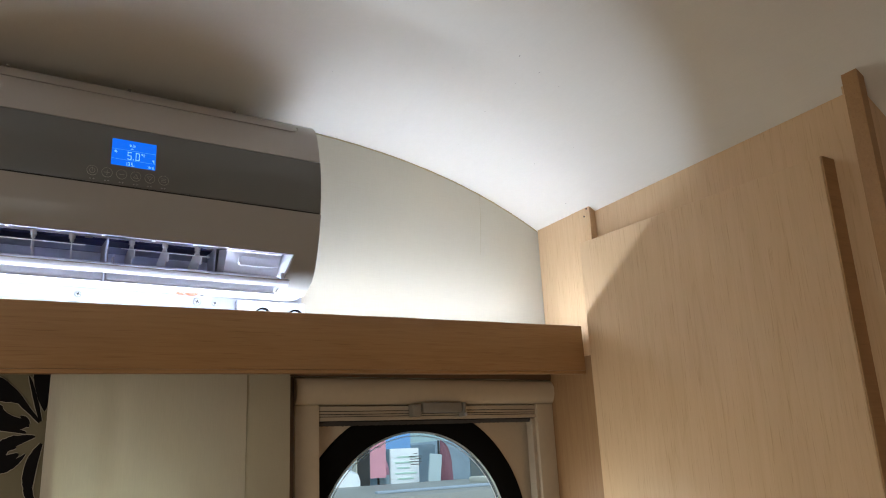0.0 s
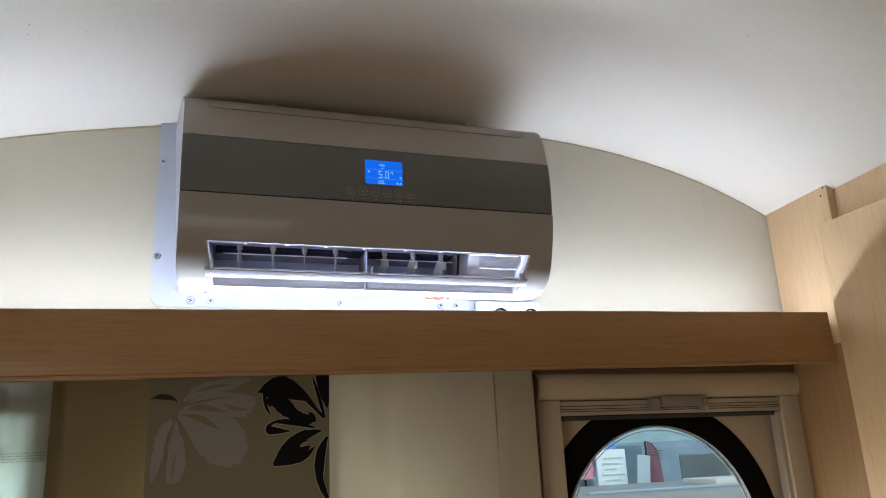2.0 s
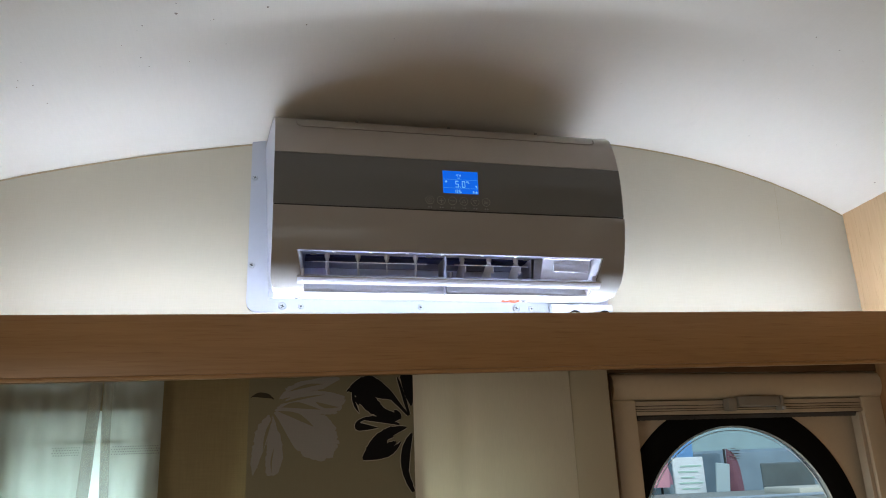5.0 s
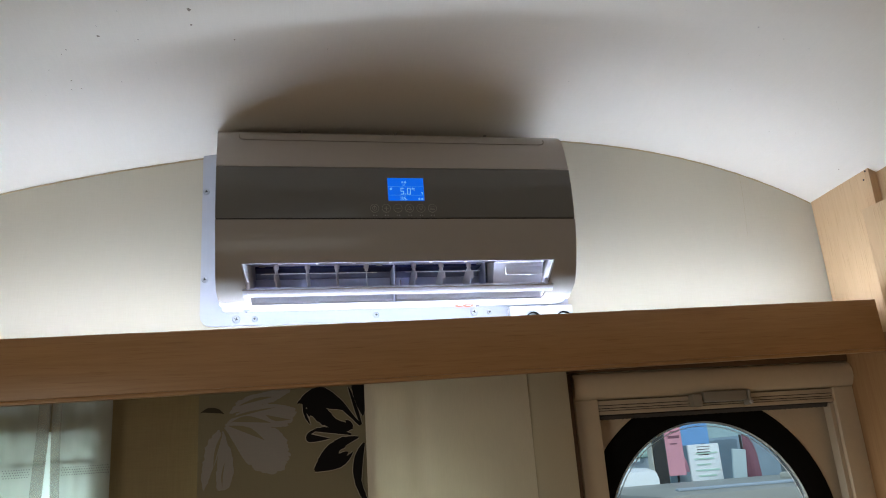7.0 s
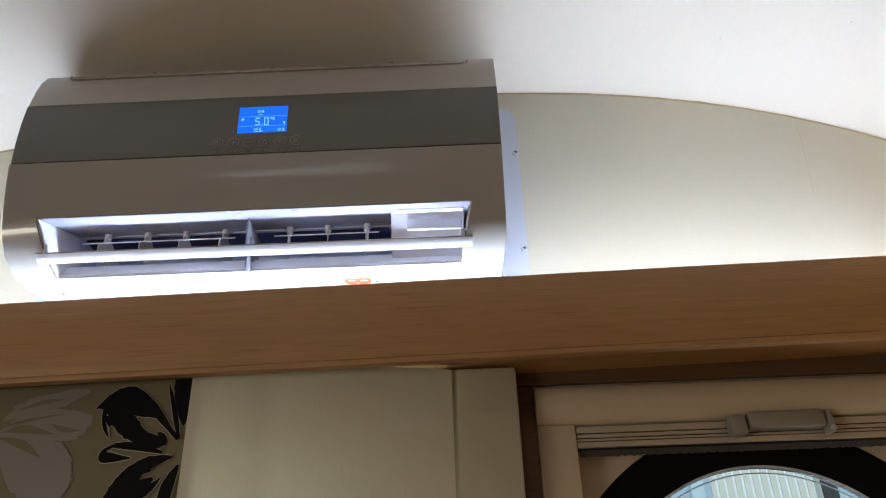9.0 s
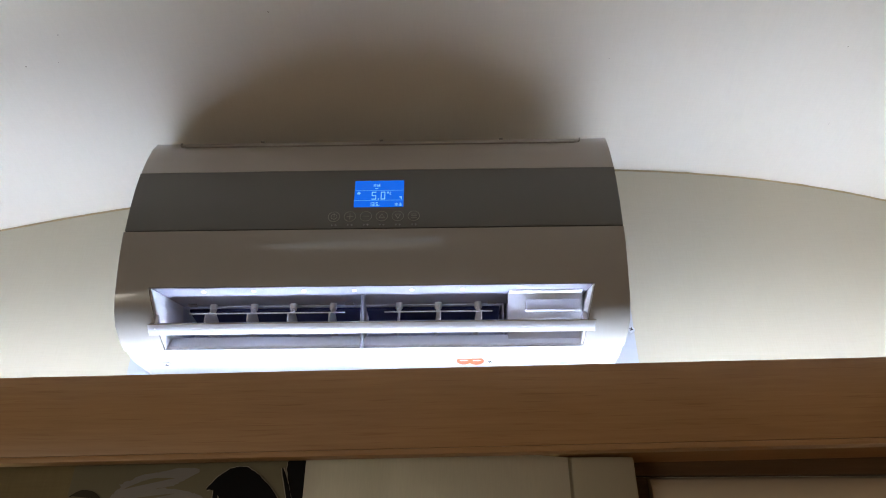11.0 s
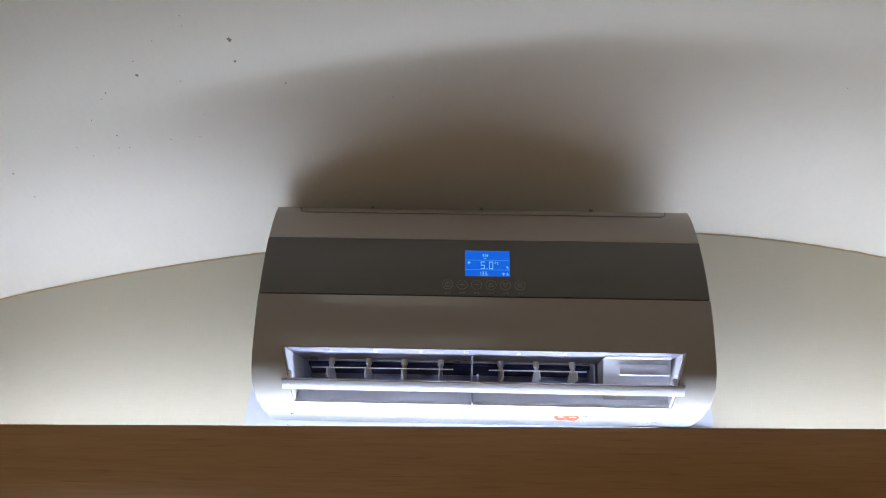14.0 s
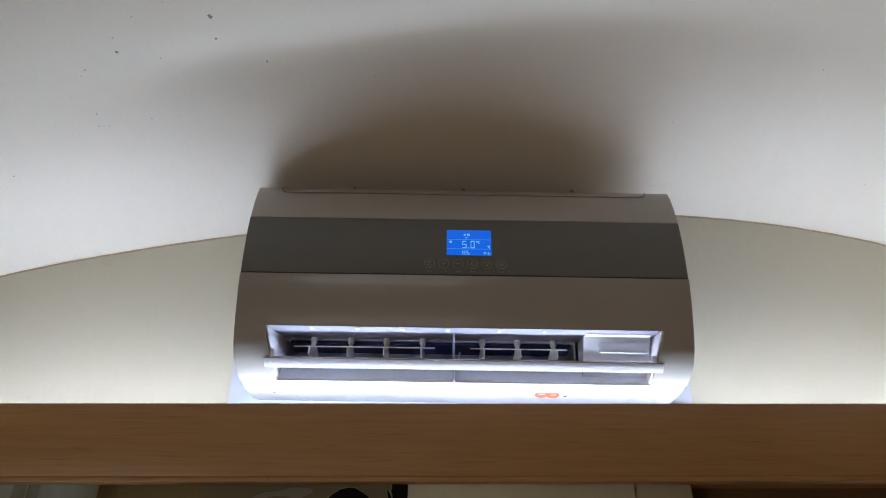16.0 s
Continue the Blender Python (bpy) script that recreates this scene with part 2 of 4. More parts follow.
b_.inputs["Transmission Weight"].default_value = 1.0
b_.inputs["Roughness"].default_value = 0.0
b_.inputs["IOR"].default_value = 1.15


# ---- mesh helpers ----
def thing(name, at=(0, 0, 0), turn=(0, 0, 0), label="", category="", group="", kind=""):
    ob = new(name)
    ob.empty_display_size = 0.05
    ob.matrix_world = pose(*at, *turn)
    return tagged(ob, label, category, group, kind)


def part(name, bm, mat, parent=None, label="", smooth=None):
    me = bpy.data.meshes.new(name)
    bmesh.ops.recalc_face_normals(bm, faces=bm.faces)
    bm.to_mesh(me)
    bm.free()
    me.materials.append(mat)
    if smooth:
        me.shade_smooth()
        me.set_sharp_from_angle(angle=radians(smooth))
    ob = new(name, me)
    ob.parent = parent
    return tagged(ob, label)


def single(name, bm, mat, label, category, kind="", group="", smooth=None):
    return tagged(part(name, bm, mat, None, "", smooth), label, category, group, kind)


def box(bm, x0, x1, y0, y1, z0, z1, bevel=0.0, m=None):
    mt = Matrix.Translation(((x0 + x1) / 2, (y0 + y1) / 2, (z0 + z1) / 2)) @ Matrix.Diagonal((abs(x1 - x0), abs(y1 - y0), abs(z1 - z0), 1))
    got = bmesh.ops.create_cube(bm, size=1, matrix=(m @ mt) if m else mt)["verts"]
    if bevel:
        edges = list({e for v in got for e in v.link_edges})
        bmesh.ops.bevel(bm, geom=edges, offset=bevel, segments=2, affect="EDGES", profile=0.5)
    return bm


def prism(bm, outline, y0, y1):
    """An outline in x and z, given depth along y."""
    a = [bm.verts.new((x, y0, z)) for x, z in outline]
    b = [bm.verts.new((x, y1, z)) for x, z in outline]
    n = len(a)
    bm.faces.new(a), bm.faces.new(b[::-1])
    for i in range(n):
        bm.faces.new((a[i], b[i], b[(i + 1) % n], a[(i + 1) % n]))
    return bm


def cylinder(bm, radius, depth, m, segments=24, radius2=None):
    bmesh.ops.create_cone(bm, cap_ends=True, segments=segments, radius1=radius, radius2=radius if radius2 is None else radius2, depth=depth, matrix=m)
    return bm


def ring(bm, cx, cz, r0, r1, y0, y1, segments=72):
    """A flat ring that faces along y."""
    rows = []
    for i in range(segments):
        a = 2 * math.pi * i / segments
        c, s = math.cos(a), math.sin(a)
        rows.append([bm.verts.new((cx + r * c, y, cz + r * s)) for r, y in ((r0, y0), (r1, y0), (r1, y1), (r0, y1))])
    for i in range(segments):
        p, q = rows[i], rows[(i + 1) % segments]
        for k in range(4):
            bm.faces.new((p[k], p[(k + 1) % 4], q[(k + 1) % 4], q[k]))
    return bm


def sheet(bm, f, us, vs):
    """A sheet of quads through the points f(u, v)."""
    g = [[bm.verts.new(f(u, v)) for v in vs] for u in us]
    for i in range(len(us) - 1):
        for j in range(len(vs) - 1):
            bm.faces.new((g[i][j], g[i + 1][j], g[i + 1][j + 1], g[i][j + 1]))
    return bm


def thick(bm, d):
    bmesh.ops.recalc_face_normals(bm, faces=bm.faces)
    bmesh.ops.solidify(bm, geom=bm.faces[:], thickness=d)
    return bm


def steps(a, b, n):
    return [a + (b - a) * i / n for i in range(n + 1)]


def arch(x, y=0.0):
    """The height of the vaulted ceiling."""
    return 2.3672 + 0.0812 * x - 0.1146 * x ** 2 - 0.0375 * x ** 3 - 0.0409 * x ** 4 + 0.045 * min(1.2, max(0.0, -y))


# ---- the shell of the caravan ----
X0, X1, Y0 = -1.45, 1.50, -3.0
bm = sheet(bmesh.new(), lambda x, y: (x, y, arch(x, y)), steps(X0 - 0.05, X1 + 0.05, 60), steps(0.06, Y0 - 0.06, 40))
# unseen roof opening, cut for the added fill lamp
hatch = [f for f in bm.faces if -0.58 < f.calc_center_median().x < 0.08 and -2.22 < f.calc_center_median().y < -1.68]
bmesh.ops.delete(bm, geom=hatch, context="FACES")
top = bmesh.ops.extrude_face_region(bm, geom=bm.faces[:])["geom"]
bmesh.ops.translate(bm, verts=[g for g in top if isinstance(g, bmesh.types.BMVert)], vec=(0, 0, 0.04))
single("ceiling", bm, M_CEIL, "vaulted off-white ceiling lined with textured wallpaper", "ceiling", "structure", smooth=40)

DOOR_L, DOOR_R, DOOR_TOP = 0.385, 1.095, 1.815
WIN_L, WIN_R, WIN_LOW, WIN_TOP = -0.98, 0.14, 0.90, 1.62
bm = bmesh.new()
prism(bm, [(X0, DOOR_TOP), (X1, DOOR_TOP)] + [(x, arch(x) + 0.012) for x in steps(X1, X0, 60)], 0.0, 0.055)
for x0, x1, z0, z1 in ((X0, WIN_L, 0, DOOR_TOP), (WIN_L, WIN_R, 0, WIN_LOW), (WIN_L, WIN_R, WIN_TOP, DOOR_TOP), (WIN_R, DOOR_L, 0, DOOR_TOP), (DOOR_R, X1, 0, DOOR_TOP)):
    box(bm, x0, x1, 0.0, 0.055, z0, z1)
wall = single("wall_front", bm, M_WALL, "cream wallpapered end wall under the vaulted ceiling", "wall", "structure")
bm = bmesh.new()
sheet(bm, lambda u, v: (0.882 + 0.012 * v + 0.002 * math.sin(9 * v) + u, -0.0004, 1.93 + v * (arch(0.88) - 1.935)), (-0.0004, 0.0004), steps(0.55, 1, 8))
part("paper_seam", thick(bm, 0.0004), M_STRIP, wall, "raised wallpaper seam")
bm = bmesh.new()
sheet(bm, lambda x, v: (x, -0.0022 * v, arch(x) - 0.0005 - 0.0022 * (1 - v) - 0.0010 * noise.noise((x * 40, v, 3.0))), steps(-1.3, 1.08, 260), (0, 1))
part("edge_bead", thick(bm, 0.001), M_BEAD, wall, "yellowed sealant along the ceiling edge")

# unseen walls added to close the room; brown warms the bounced light
bm = bmesh.new()
for a, b, c, d in ((Y0, -2.20, 0, 2.1), (-1.36, 0.0, 0, 2.1), (-2.20, -1.36, 0, 1.03), (-2.20, -1.36, 1.51, 2.1)):
    box(bm, X0 - 0.05, X0, a, b, c, d)
single("wall_left", bm, M_FILLER, "unseen brown side wall with an opening for a fill lamp", "wall", "structure")
bm = bmesh.new()
for a, b, c, d in ((Y0, -2.15, 0, 2.1), (-1.25, 0.0, 0, 2.1), (-2.15, -1.25, 0, 1.09), (-2.15, -1.25, 1.55, 2.1)):
    box(bm, X1, X1 + 0.05, a, b, c, d)
single("wall_right", bm, M_FILLER, "unseen brown side wall with an opening for a fill lamp", "wall", "structure")
bm = bmesh.new()
for x0, x1, z0, z1 in ((X0, -0.95, 0, 2.5), (0.25, X1, 0, 2.5), (-0.95, 0.25, 0, 1.18), (-0.95, 0.25, 1.66, 2.5)):
    box(bm, x0, x1, Y0 - 0.05, Y0, z0, z1)
single("wall_rear", bm, M_FILLER, "unseen brown rear wall with a wide opening for a fill lamp", "wall", "structure")
single("floor", box(bmesh.new(), X0 - 0.05, X1 + 0.05, Y0 - 0.05, 0.055, -0.05, 0.0), M_FLOOR, "unseen dark brown floor that keeps bounce light low", "floor", "structure")

# small dark specks on the ceiling paper
bm = bmesh.new()
spots = [(-0.367, -0.512, 3.2), (-0.368, -0.473, 2.0), (-0.304, -0.423, 1.6), (-0.507, -0.467, 2.4), (-0.573, -0.356, 1.3), (-0.559, -0.442, 1.4),
         (-0.745, -0.31, 1.5), (0.557, -0.394, 1.0), (-0.146, -0.377, 1.0), (0.639, -0.502, 1.6), (0.701, -0.485, 1.4), (1.045, -0.161, 2.0), (-0.738, -0.25, 1.2)]
spots += [(random.uniform(-0.9, -0.35), random.uniform(-0.62, -0.3), random.uniform(0.5, 1.1)) for _ in range(22)]
spots += [(random.uniform(0.3, 0.95), random.uniform(-0.6, -0.15), random.uniform(0.4, 0.9)) for _ in range(10)]
for x, y, r in spots:
    outline = [bm.verts.new((x + r * 0.001 * (1 + 0.45 * random.uniform(-1, 1)) * math.cos(a), y + r * 0.0012 * (1 + 0.45 * random.uniform(-1, 1)) * math.sin(a), arch(x, y) - 0.0008)) for a in steps(0, 5.6, 8)]
    bm.faces.new(outline)
single("ceiling_specks", bm, M_SPECK, "scattered brown mildew specks on the ceiling paper", "specks", "stuff")


# ---- shelf with light strip ----
shelf = thing("shelf", (0, 0, 0), (0, SHELF_TILT, 0), "beech-veneer shelf with a deep fascia across the end wall", "shelf")
SX0, SX1 = -1.43, 1.0798
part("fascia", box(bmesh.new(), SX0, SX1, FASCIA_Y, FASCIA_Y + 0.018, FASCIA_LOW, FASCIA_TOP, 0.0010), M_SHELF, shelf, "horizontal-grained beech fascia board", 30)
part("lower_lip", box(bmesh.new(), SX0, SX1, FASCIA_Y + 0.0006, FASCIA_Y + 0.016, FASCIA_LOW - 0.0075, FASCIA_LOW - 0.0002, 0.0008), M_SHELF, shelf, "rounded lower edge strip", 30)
part("top_board", box(bmesh.new(), SX0, SX1, FASCIA_Y + 0.0185, -0.002, LED_Z - 0.022, LED_Z - 0.004, 0.001), M_SHELF, shelf)
part("bottom_board", box(bmesh.new(), SX0, SX1, FASCIA_Y + 0.0185, -0.002, 1.828, 1.840, 0.001), M_SHELF, shelf)

strip = thing("led_strip", (0, 0, 0), (0, SHELF_TILT, 0), "lit white light strip lying on the shelf behind the fascia", "light strip")
part("tape", box(bmesh.new(), -0.85, 1.05, LED_Y - 0.005, LED_Y + 0.005, LED_Z - 0.0038, LED_Z - 0.0022), M_WHITE, strip)
diode = bpy.data.meshes.new("diode")
b = box(bmesh.new(), -0.0025, 0.0025, -0.0025, 0.0025, -0.001, 0.001)
b.to_mesh(diode)
b.free()
diode.materials.append(M_LED)
for i in range(114):
    ob = new("diode", diode)
    ob.parent = strip
    ob.location = (-0.843 + i * 0.0167, LED_Y, LED_Z - 0.001)


# ---- air conditioner ----
def flare(y):
    """Half the width of the casing, which widens towards the wall."""
    return 0.350 + 0.020 * max(0.0, min(1.0, (y + 0.20) / 0.20))


def cheek(y, z):
    """The same, drawn in towards the rounded underside."""
    return 0.350 + (flare(y) - 0.350) * max(0.0, min(1.0, (z - 1.955) / 0.10)) - 0.006 * max(0.0, min(1.0, (1.975 - z) / 0.02))


PROFILE = [(-0.008, 2.312), (-0.09, 2.314), (-0.140, 2.311), (-0.170, 2.302), (-0.190, 2.288), (-0.203, 2.266), (-0.211, 2.240), (-0.2175, 2.208),
           (-0.2205, 2.175), (-0.2205, 2.140), (-0.2175, 2.103), (-0.2125, 2.075), (-0.2035, 2.040), (-0.1975, 2.0225)]
UNDER = [(-0.1975, 2.0225), (-0.193, 2.011), (-0.185, 1.996), (-0.172, 1.980), (-0.155, 1.966), (-0.140, 1.9580)]
BELLY = [(-0.140, 1.9580), (-0.110, 1.9555), (-0.060, 1.9620), (-0.030, 1.9690), (-0.008, 1.9740)]


def skin(bm, line, half, offset=0.0, cols=1, d=0.004):
    """A shell across the casing along a side profile; half gives half the width at a depth."""
    g = [[bm.verts.new((half(y) * k, y - offset, z)) for k in steps(-1, 1, cols)] for y, z in line]
    for i in range(len(g) - 1):
        for j in range(cols):
            bm.faces.new((g[i][j], g[i + 1][j], g[i + 1][j + 1], g[i][j + 1]))
    return thick(bm, d)


ac = thing("air_conditioner", (0, 0, 1.95), (0, 0, 0), "champagne and charcoal wall-mounted air conditioner with a lit blue display", "air conditioner")


def apart(name, bm, mat, label="", smooth=None, parent=None):
    bmesh.ops.translate(bm, verts=bm.verts[:], vec=(0, 0, -1.95))
    ob = part(name, bm, mat, parent or ac, label, smooth)
    return ob


# mounting plate with rounded corners and its screws
bm = bmesh.new()
outline = []
for cx, cz, a0 in ((0.375, 2.313, 0), (-0.375, 2.313, 90), (-0.375, 1.966, 180), (0.375, 1.966, 270)):
    outline += [(cx + 0.022 * math.cos(radians(a0 + a)), cz + 0.022 * math.sin(radians(a0 + a))) for a in (0, 22, 45, 68, 90)]
prism(bm, outline, -0.010, -0.0005)
plate = apart("mounting_plate", bm, M_WHITE, "white mounting plate with rounded corners")


def screw(at, r=0.0065, facing="y", parent=ac, mat=None):
    m = Matrix.Translation(at) @ (pose(0, 0, 0, 90) if facing == "y" else Matrix())
    head = bmesh.new()
    cylinder(head, r, 0.003, m, 20, r * 0.75)
    h = apart("screw", head, mat or M_STEEL, "cross-head steel screw", 30, parent)
    slot = bmesh.new()
    d = -0.0018
    for a in (20, 110):
        box(slot, -r * 0.45, r * 0.45, -0.0005, 0.0005, -0.0007, 0.0007, 0, Matrix.Translation(at) @ Matrix.Translation((0, d, 0) if facing == "y" else (0, 0, d)) @ pose(0, 0, 0, 0, a if facing == "y" else 0, 0 if facing == "y" else a))
    apart("slot", slot, M_SEAM, "", None, h)
    return h


for x, z in ((-0.389, 2.236), (-0.389, 2.042), (0.392, 2.236), (0.392, 2.045)):
    screw((x, -0.0115, z))
for x, z, r in ((-0.325, 1.9565, 0.0085), (-0.288, 1.9565, 0.006), (-0.037, 1.9580, 0.006), (0.177, 1.9580, 0.0085), (0.212, 1.9575, 0.006)):
    screw((x, -0.0115, z), r)

# casing: flared cheeks with a closed outline, one for each side
for sgn in (-1, 1):
    bm = bmesh.new()
    line = PROFILE + UNDER[1:] + BELLY[1:]
    a = [bm.verts.new((sgn * (cheek(y, z) - 0.0006), y + 0.0012 if y < -0.01 else y, z)) for y, z in line]
    b = [bm.verts.new((sgn * (cheek(y, z) - 0.012), y + 0.0012 if y < -0.01 else y, z)) for y, z in line]
    bm.faces.new(a), bm.faces.new(b)
    for i in range(len(a)):
        bm.faces.new((a[i], a[(i + 1) % len(a)], b[(i + 1) % len(a)], b[i]))
    apart("side_cheek", bm, M_WHITE, "flared white side of the casing", 40)

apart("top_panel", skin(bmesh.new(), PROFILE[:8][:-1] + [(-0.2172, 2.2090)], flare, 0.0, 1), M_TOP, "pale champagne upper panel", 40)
apart("display_band", skin(bmesh.new(), [(-0.2177, 2.2072), (-0.2205, 2.175), (-0.2205, 2.140), (-0.2177, 2.1042)], flare, 0.0008, 1), M_BAND, "charcoal band with the display", 40)
apart("seam", box(bmesh.new(), -0.349, 0.349, -0.2168, -0.212, 2.1015, 2.1050), M_SEAM, "dark joint under the band")
OPEN = 0.305


def mouth(z):
    """Half the width of the outlet, which narrows downwards."""
    return OPEN - 0.016 * max(0.0, min(1.0, (2.0225 - z) / 0.0645))


bm = bmesh.new()
front = [(-0.2172, 2.1010), (-0.2150, 2.088), (-0.2120, 2.072), (-0.2080, 2.056), (-0.2035, 2.040)] + UNDER
g = [[bm.verts.new((x, y, z)) for x in (-cheek(y, z), -mouth(z), mouth(z), cheek(y, z))] for y, z in front]
for i in range(len(g) - 1):
    for k in (0, 1, 2):
        if k != 1 or i < 5:
            bm.faces.new((g[i][k], g[i + 1][k], g[i + 1][k + 1], g[i][k + 1]))
bmesh.ops.delete(bm, geom=[v for v in bm.verts if not v.link_faces], context="VERTS")
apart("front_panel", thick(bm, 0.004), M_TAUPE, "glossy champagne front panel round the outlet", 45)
apart("belly", skin(bmesh.new(), BELLY, lambda y: 0.344, 0.0, 1, 0.0015), M_BELLY, "white underside of the casing, toned down against the strip's glare", 50)

# service lid in the top panel: fine rounded joints at its ends and little catches
for sg in (-1, 1):
    bm = bmesh.new()
    x0, x1 = sorted((0.0, sg * 0.300))
    box(bm, x0, x1, -0.2038, -0.200, 2.2703, 2.2707)
    for k in range(9):
        a0 = radians(k * 13)
        x, z = sg * (0.300 + 0.010 * math.sin(a0)), 2.2705 + 0.010 * (1 - math.cos(a0))
        y = -0.2042 + 0.60 * (z - 2.2705)
        box(bm, x - 0.0005, x + 0.0005, y - 0.0003, y + 0.003, z - 0.0006, z + 0.0016)
    apart("lid_joint", bm, M_FINE, "fine joint of the service lid")
for x in (-0.19, 0.0, 0.19):
    apart("catch", box(bmesh.new(), x - 0.003, x + 0.003, -0.178, -0.172, 2.3000, 2.3030, 0.0008), M_FINE)

# display
FY = -0.2219
disp = apart("display", box(bmesh.new(), -0.0285, 0.0425, FY - 0.0003, FY + 0.001, 2.1380, 2.1848), M_SCREEN, "lit blue liquid-crystal display")


def glyph(name, shapes, mat=None, parent=None, label="", y=FY):
    bm = bmesh.new()
    for x0, x1, z0, z1 in shapes:
        box(bm, x0, x1, y - 0.0012, y - 0.0004, z0, z1)
    return apart(name, bm, mat or M_GLYPH, label, None, parent or disp)


def digit(ch, x, z, w, h, s):
    """Seven-segment strokes of one character."""
    on = {"0": "abcdef", "1": "bc", "3": "abgcd", "5": "afgcd"}[ch]
    seg = {"a": (x, x + w, z + h - s, z + h), "d": (x, x + w, z, z + s), "g": (x, x + w, z + h / 2 - s / 2, z + h / 2 + s / 2),
           "b": (x + w - s, x + w, z + h / 2, z + h), "c": (x + w - s, x + w, z, z + h / 2), "f": (x, x + s, z + h / 2, z + h), "e": (x, x + s, z, z + h / 2)}
    return [seg[k] for k in on]


glyph("digit", digit("5", -0.0035, 2.1505, 0.0065, 0.0135, 0.0012), label="digit 5")
glyph("point", [(0.0055, 0.0070, 2.1505, 2.1520)], label="decimal point")
glyph("digit", digit("0", 0.0095, 2.1505, 0.0065, 0.0135, 0.0012), label="digit 0")
glyph("degree_sign", [(0.0190, 0.0205, 2.1612, 2.1620), (0.0190, 0.0205, 2.1632, 2.1640), (0.0184, 0.0191, 2.1618, 2.1634), (0.0204, 0.0211, 2.1618, 2.1634)])
glyph("unit_letter", [(0.0222, 0.0229, 2.1594, 2.1632), (0.0222, 0.0245, 2.1628, 2.1635), (0.0222, 0.0245, 2.1592, 2.1599)], label="letter C")
glyph("digits", digit("1", -0.0055, 2.1388, 0.0022, 0.0065, 0.0007) + digit("3", -0.0020, 2.1388, 0.0030, 0.0065, 0.0007) + [(0.0016, 0.0023, 2.1388, 2.1395)] + digit("5", 0.0030, 2.1388, 0.0030, 0.0065, 0.0007) + [(0.0070, 0.0082, 2.1388, 2.1405)], label="number 13.5")
glyph("rule", [(-0.0280, 0.0420, 2.1488, 2.1491)], M_RULE)
glyph("rule", [(-0.0280, 0.0420, 2.1664, 2.1667)], M_RULE)
glyph("caption_bars", [(-0.0015, 0.0025, 2.1745, 2.1750), (-0.0015, 0.0025, 2.1765, 2.1770), (0.0002, 0.0008, 2.1735, 2.1785), (0.0040, 0.0085, 2.1742, 2.1747), (0.0040, 0.0085, 2.1760, 2.1765), (0.0040, 0.0046, 2.1735, 2.1785), (0.0066, 0.0072, 2.1735, 2.1785), (0.0010, 0.0055, 2.1695, 2.1703)])
glyph("mode_bars", [(0.0300, 0.0345, 2.1400, 2.1405), (0.0300, 0.0345, 2.1420, 2.1425), (0.0320, 0.0326, 2.1390, 2.1440), (0.0360, 0.0405, 2.1395, 2.1400), (0.0360, 0.0405, 2.1415, 2.1420), (0.0380, 0.0386, 2.1390, 2.1440)])
glyph("fan_mark", [(0.0365, 0.0400, 2.1540, 2.1552), (0.0380, 0.0400, 2.1520, 2.1535), (0.0390, 0.0400, 2.1502, 2.1516)])
bm = bmesh.new()
for a in (0, 60, 120):
    box(bm, -0.0026, 0.0026, -0.0004, 0.0004, -0.00035, 0.00035, 0, Matrix.Translation((-0.0222, FY - 0.0008, 2.1618)) @ pose(0, 0, 0, 0, a, 0))
apart("snow_mark", bm, M_GLYPH, "snowflake mark", None, disp)

# touch buttons: printed rings with their signs
for i in range(6):
    cx, cz, y = -0.0555 + i * 0.0226, 2.1228, -0.2206
    bm = ring(bmesh.new(), cx, cz, 0.0078, 0.0085, y, y + 0.003, 32)
    if i == 0:
        ring(bm, cx, cz, 0.0038, 0.0045, y, y + 0.003, 24)
        box(bm, cx - 0.0004, cx + 0.0004, y, y + 0.003, cz - 0.001, cz + 0.0055)
    elif i in (1, 2):
        box(bm, cx - 0.0045, cx + 0.0045, y, y + 0.003, cz - 0.0004, cz + 0.0004)
        if i == 1:
            box(bm, cx - 0.0004, cx + 0.0004, y - 0.0002, y + 0.003, cz - 0.0045, cz + 0.0045)
    elif i in (3, 4):
        s = 1 if i == 3 else -1
        for p, q in (((-0.004, -0.003), (0.004, -0.003)), ((0.004, -0.003), (0, 0.004)), ((0, 0.004), (-0.004, -0.003))):
            dx, dz = q[0] - p[0], q[1] - p[1]
            box(bm, -0.5 * math.hypot(dx, dz), 0.5 * math.hypot(dx, dz), 0, 0.003, -0.00035, 0.00035, 0,
                Matrix.Translation((cx + (p[0] + q[0]) / 2, y, cz + s * (p[1] + q[1]) / 2)) @ pose(0, 0, 0, 0, -math.degrees(math.atan2(s * dz, dx)), 0))
    else:
        for dz in (-0.0028, 0, 0.0028):
            box(bm, cx - 0.004, cx + 0.004, y, y + 0.003, cz + dz - 0.0003, cz + dz + 0.0003)
    apart("touch_button", bm, M_LINE, "silver-printed round touch button")
    bm = bmesh.new()
    for k in (-0.0035, 0.0015):
        box(bm, cx + k, cx + k + 0.003, y + 0.0004, y + 0.004, 2.1085, 2.1089)
        box(bm, cx + k + 0.001, cx + k + 0.0016, y + 0.0004, y + 0.004, 2.1072, 2.1100)
    apart("caption_bars", bm, M_INK)

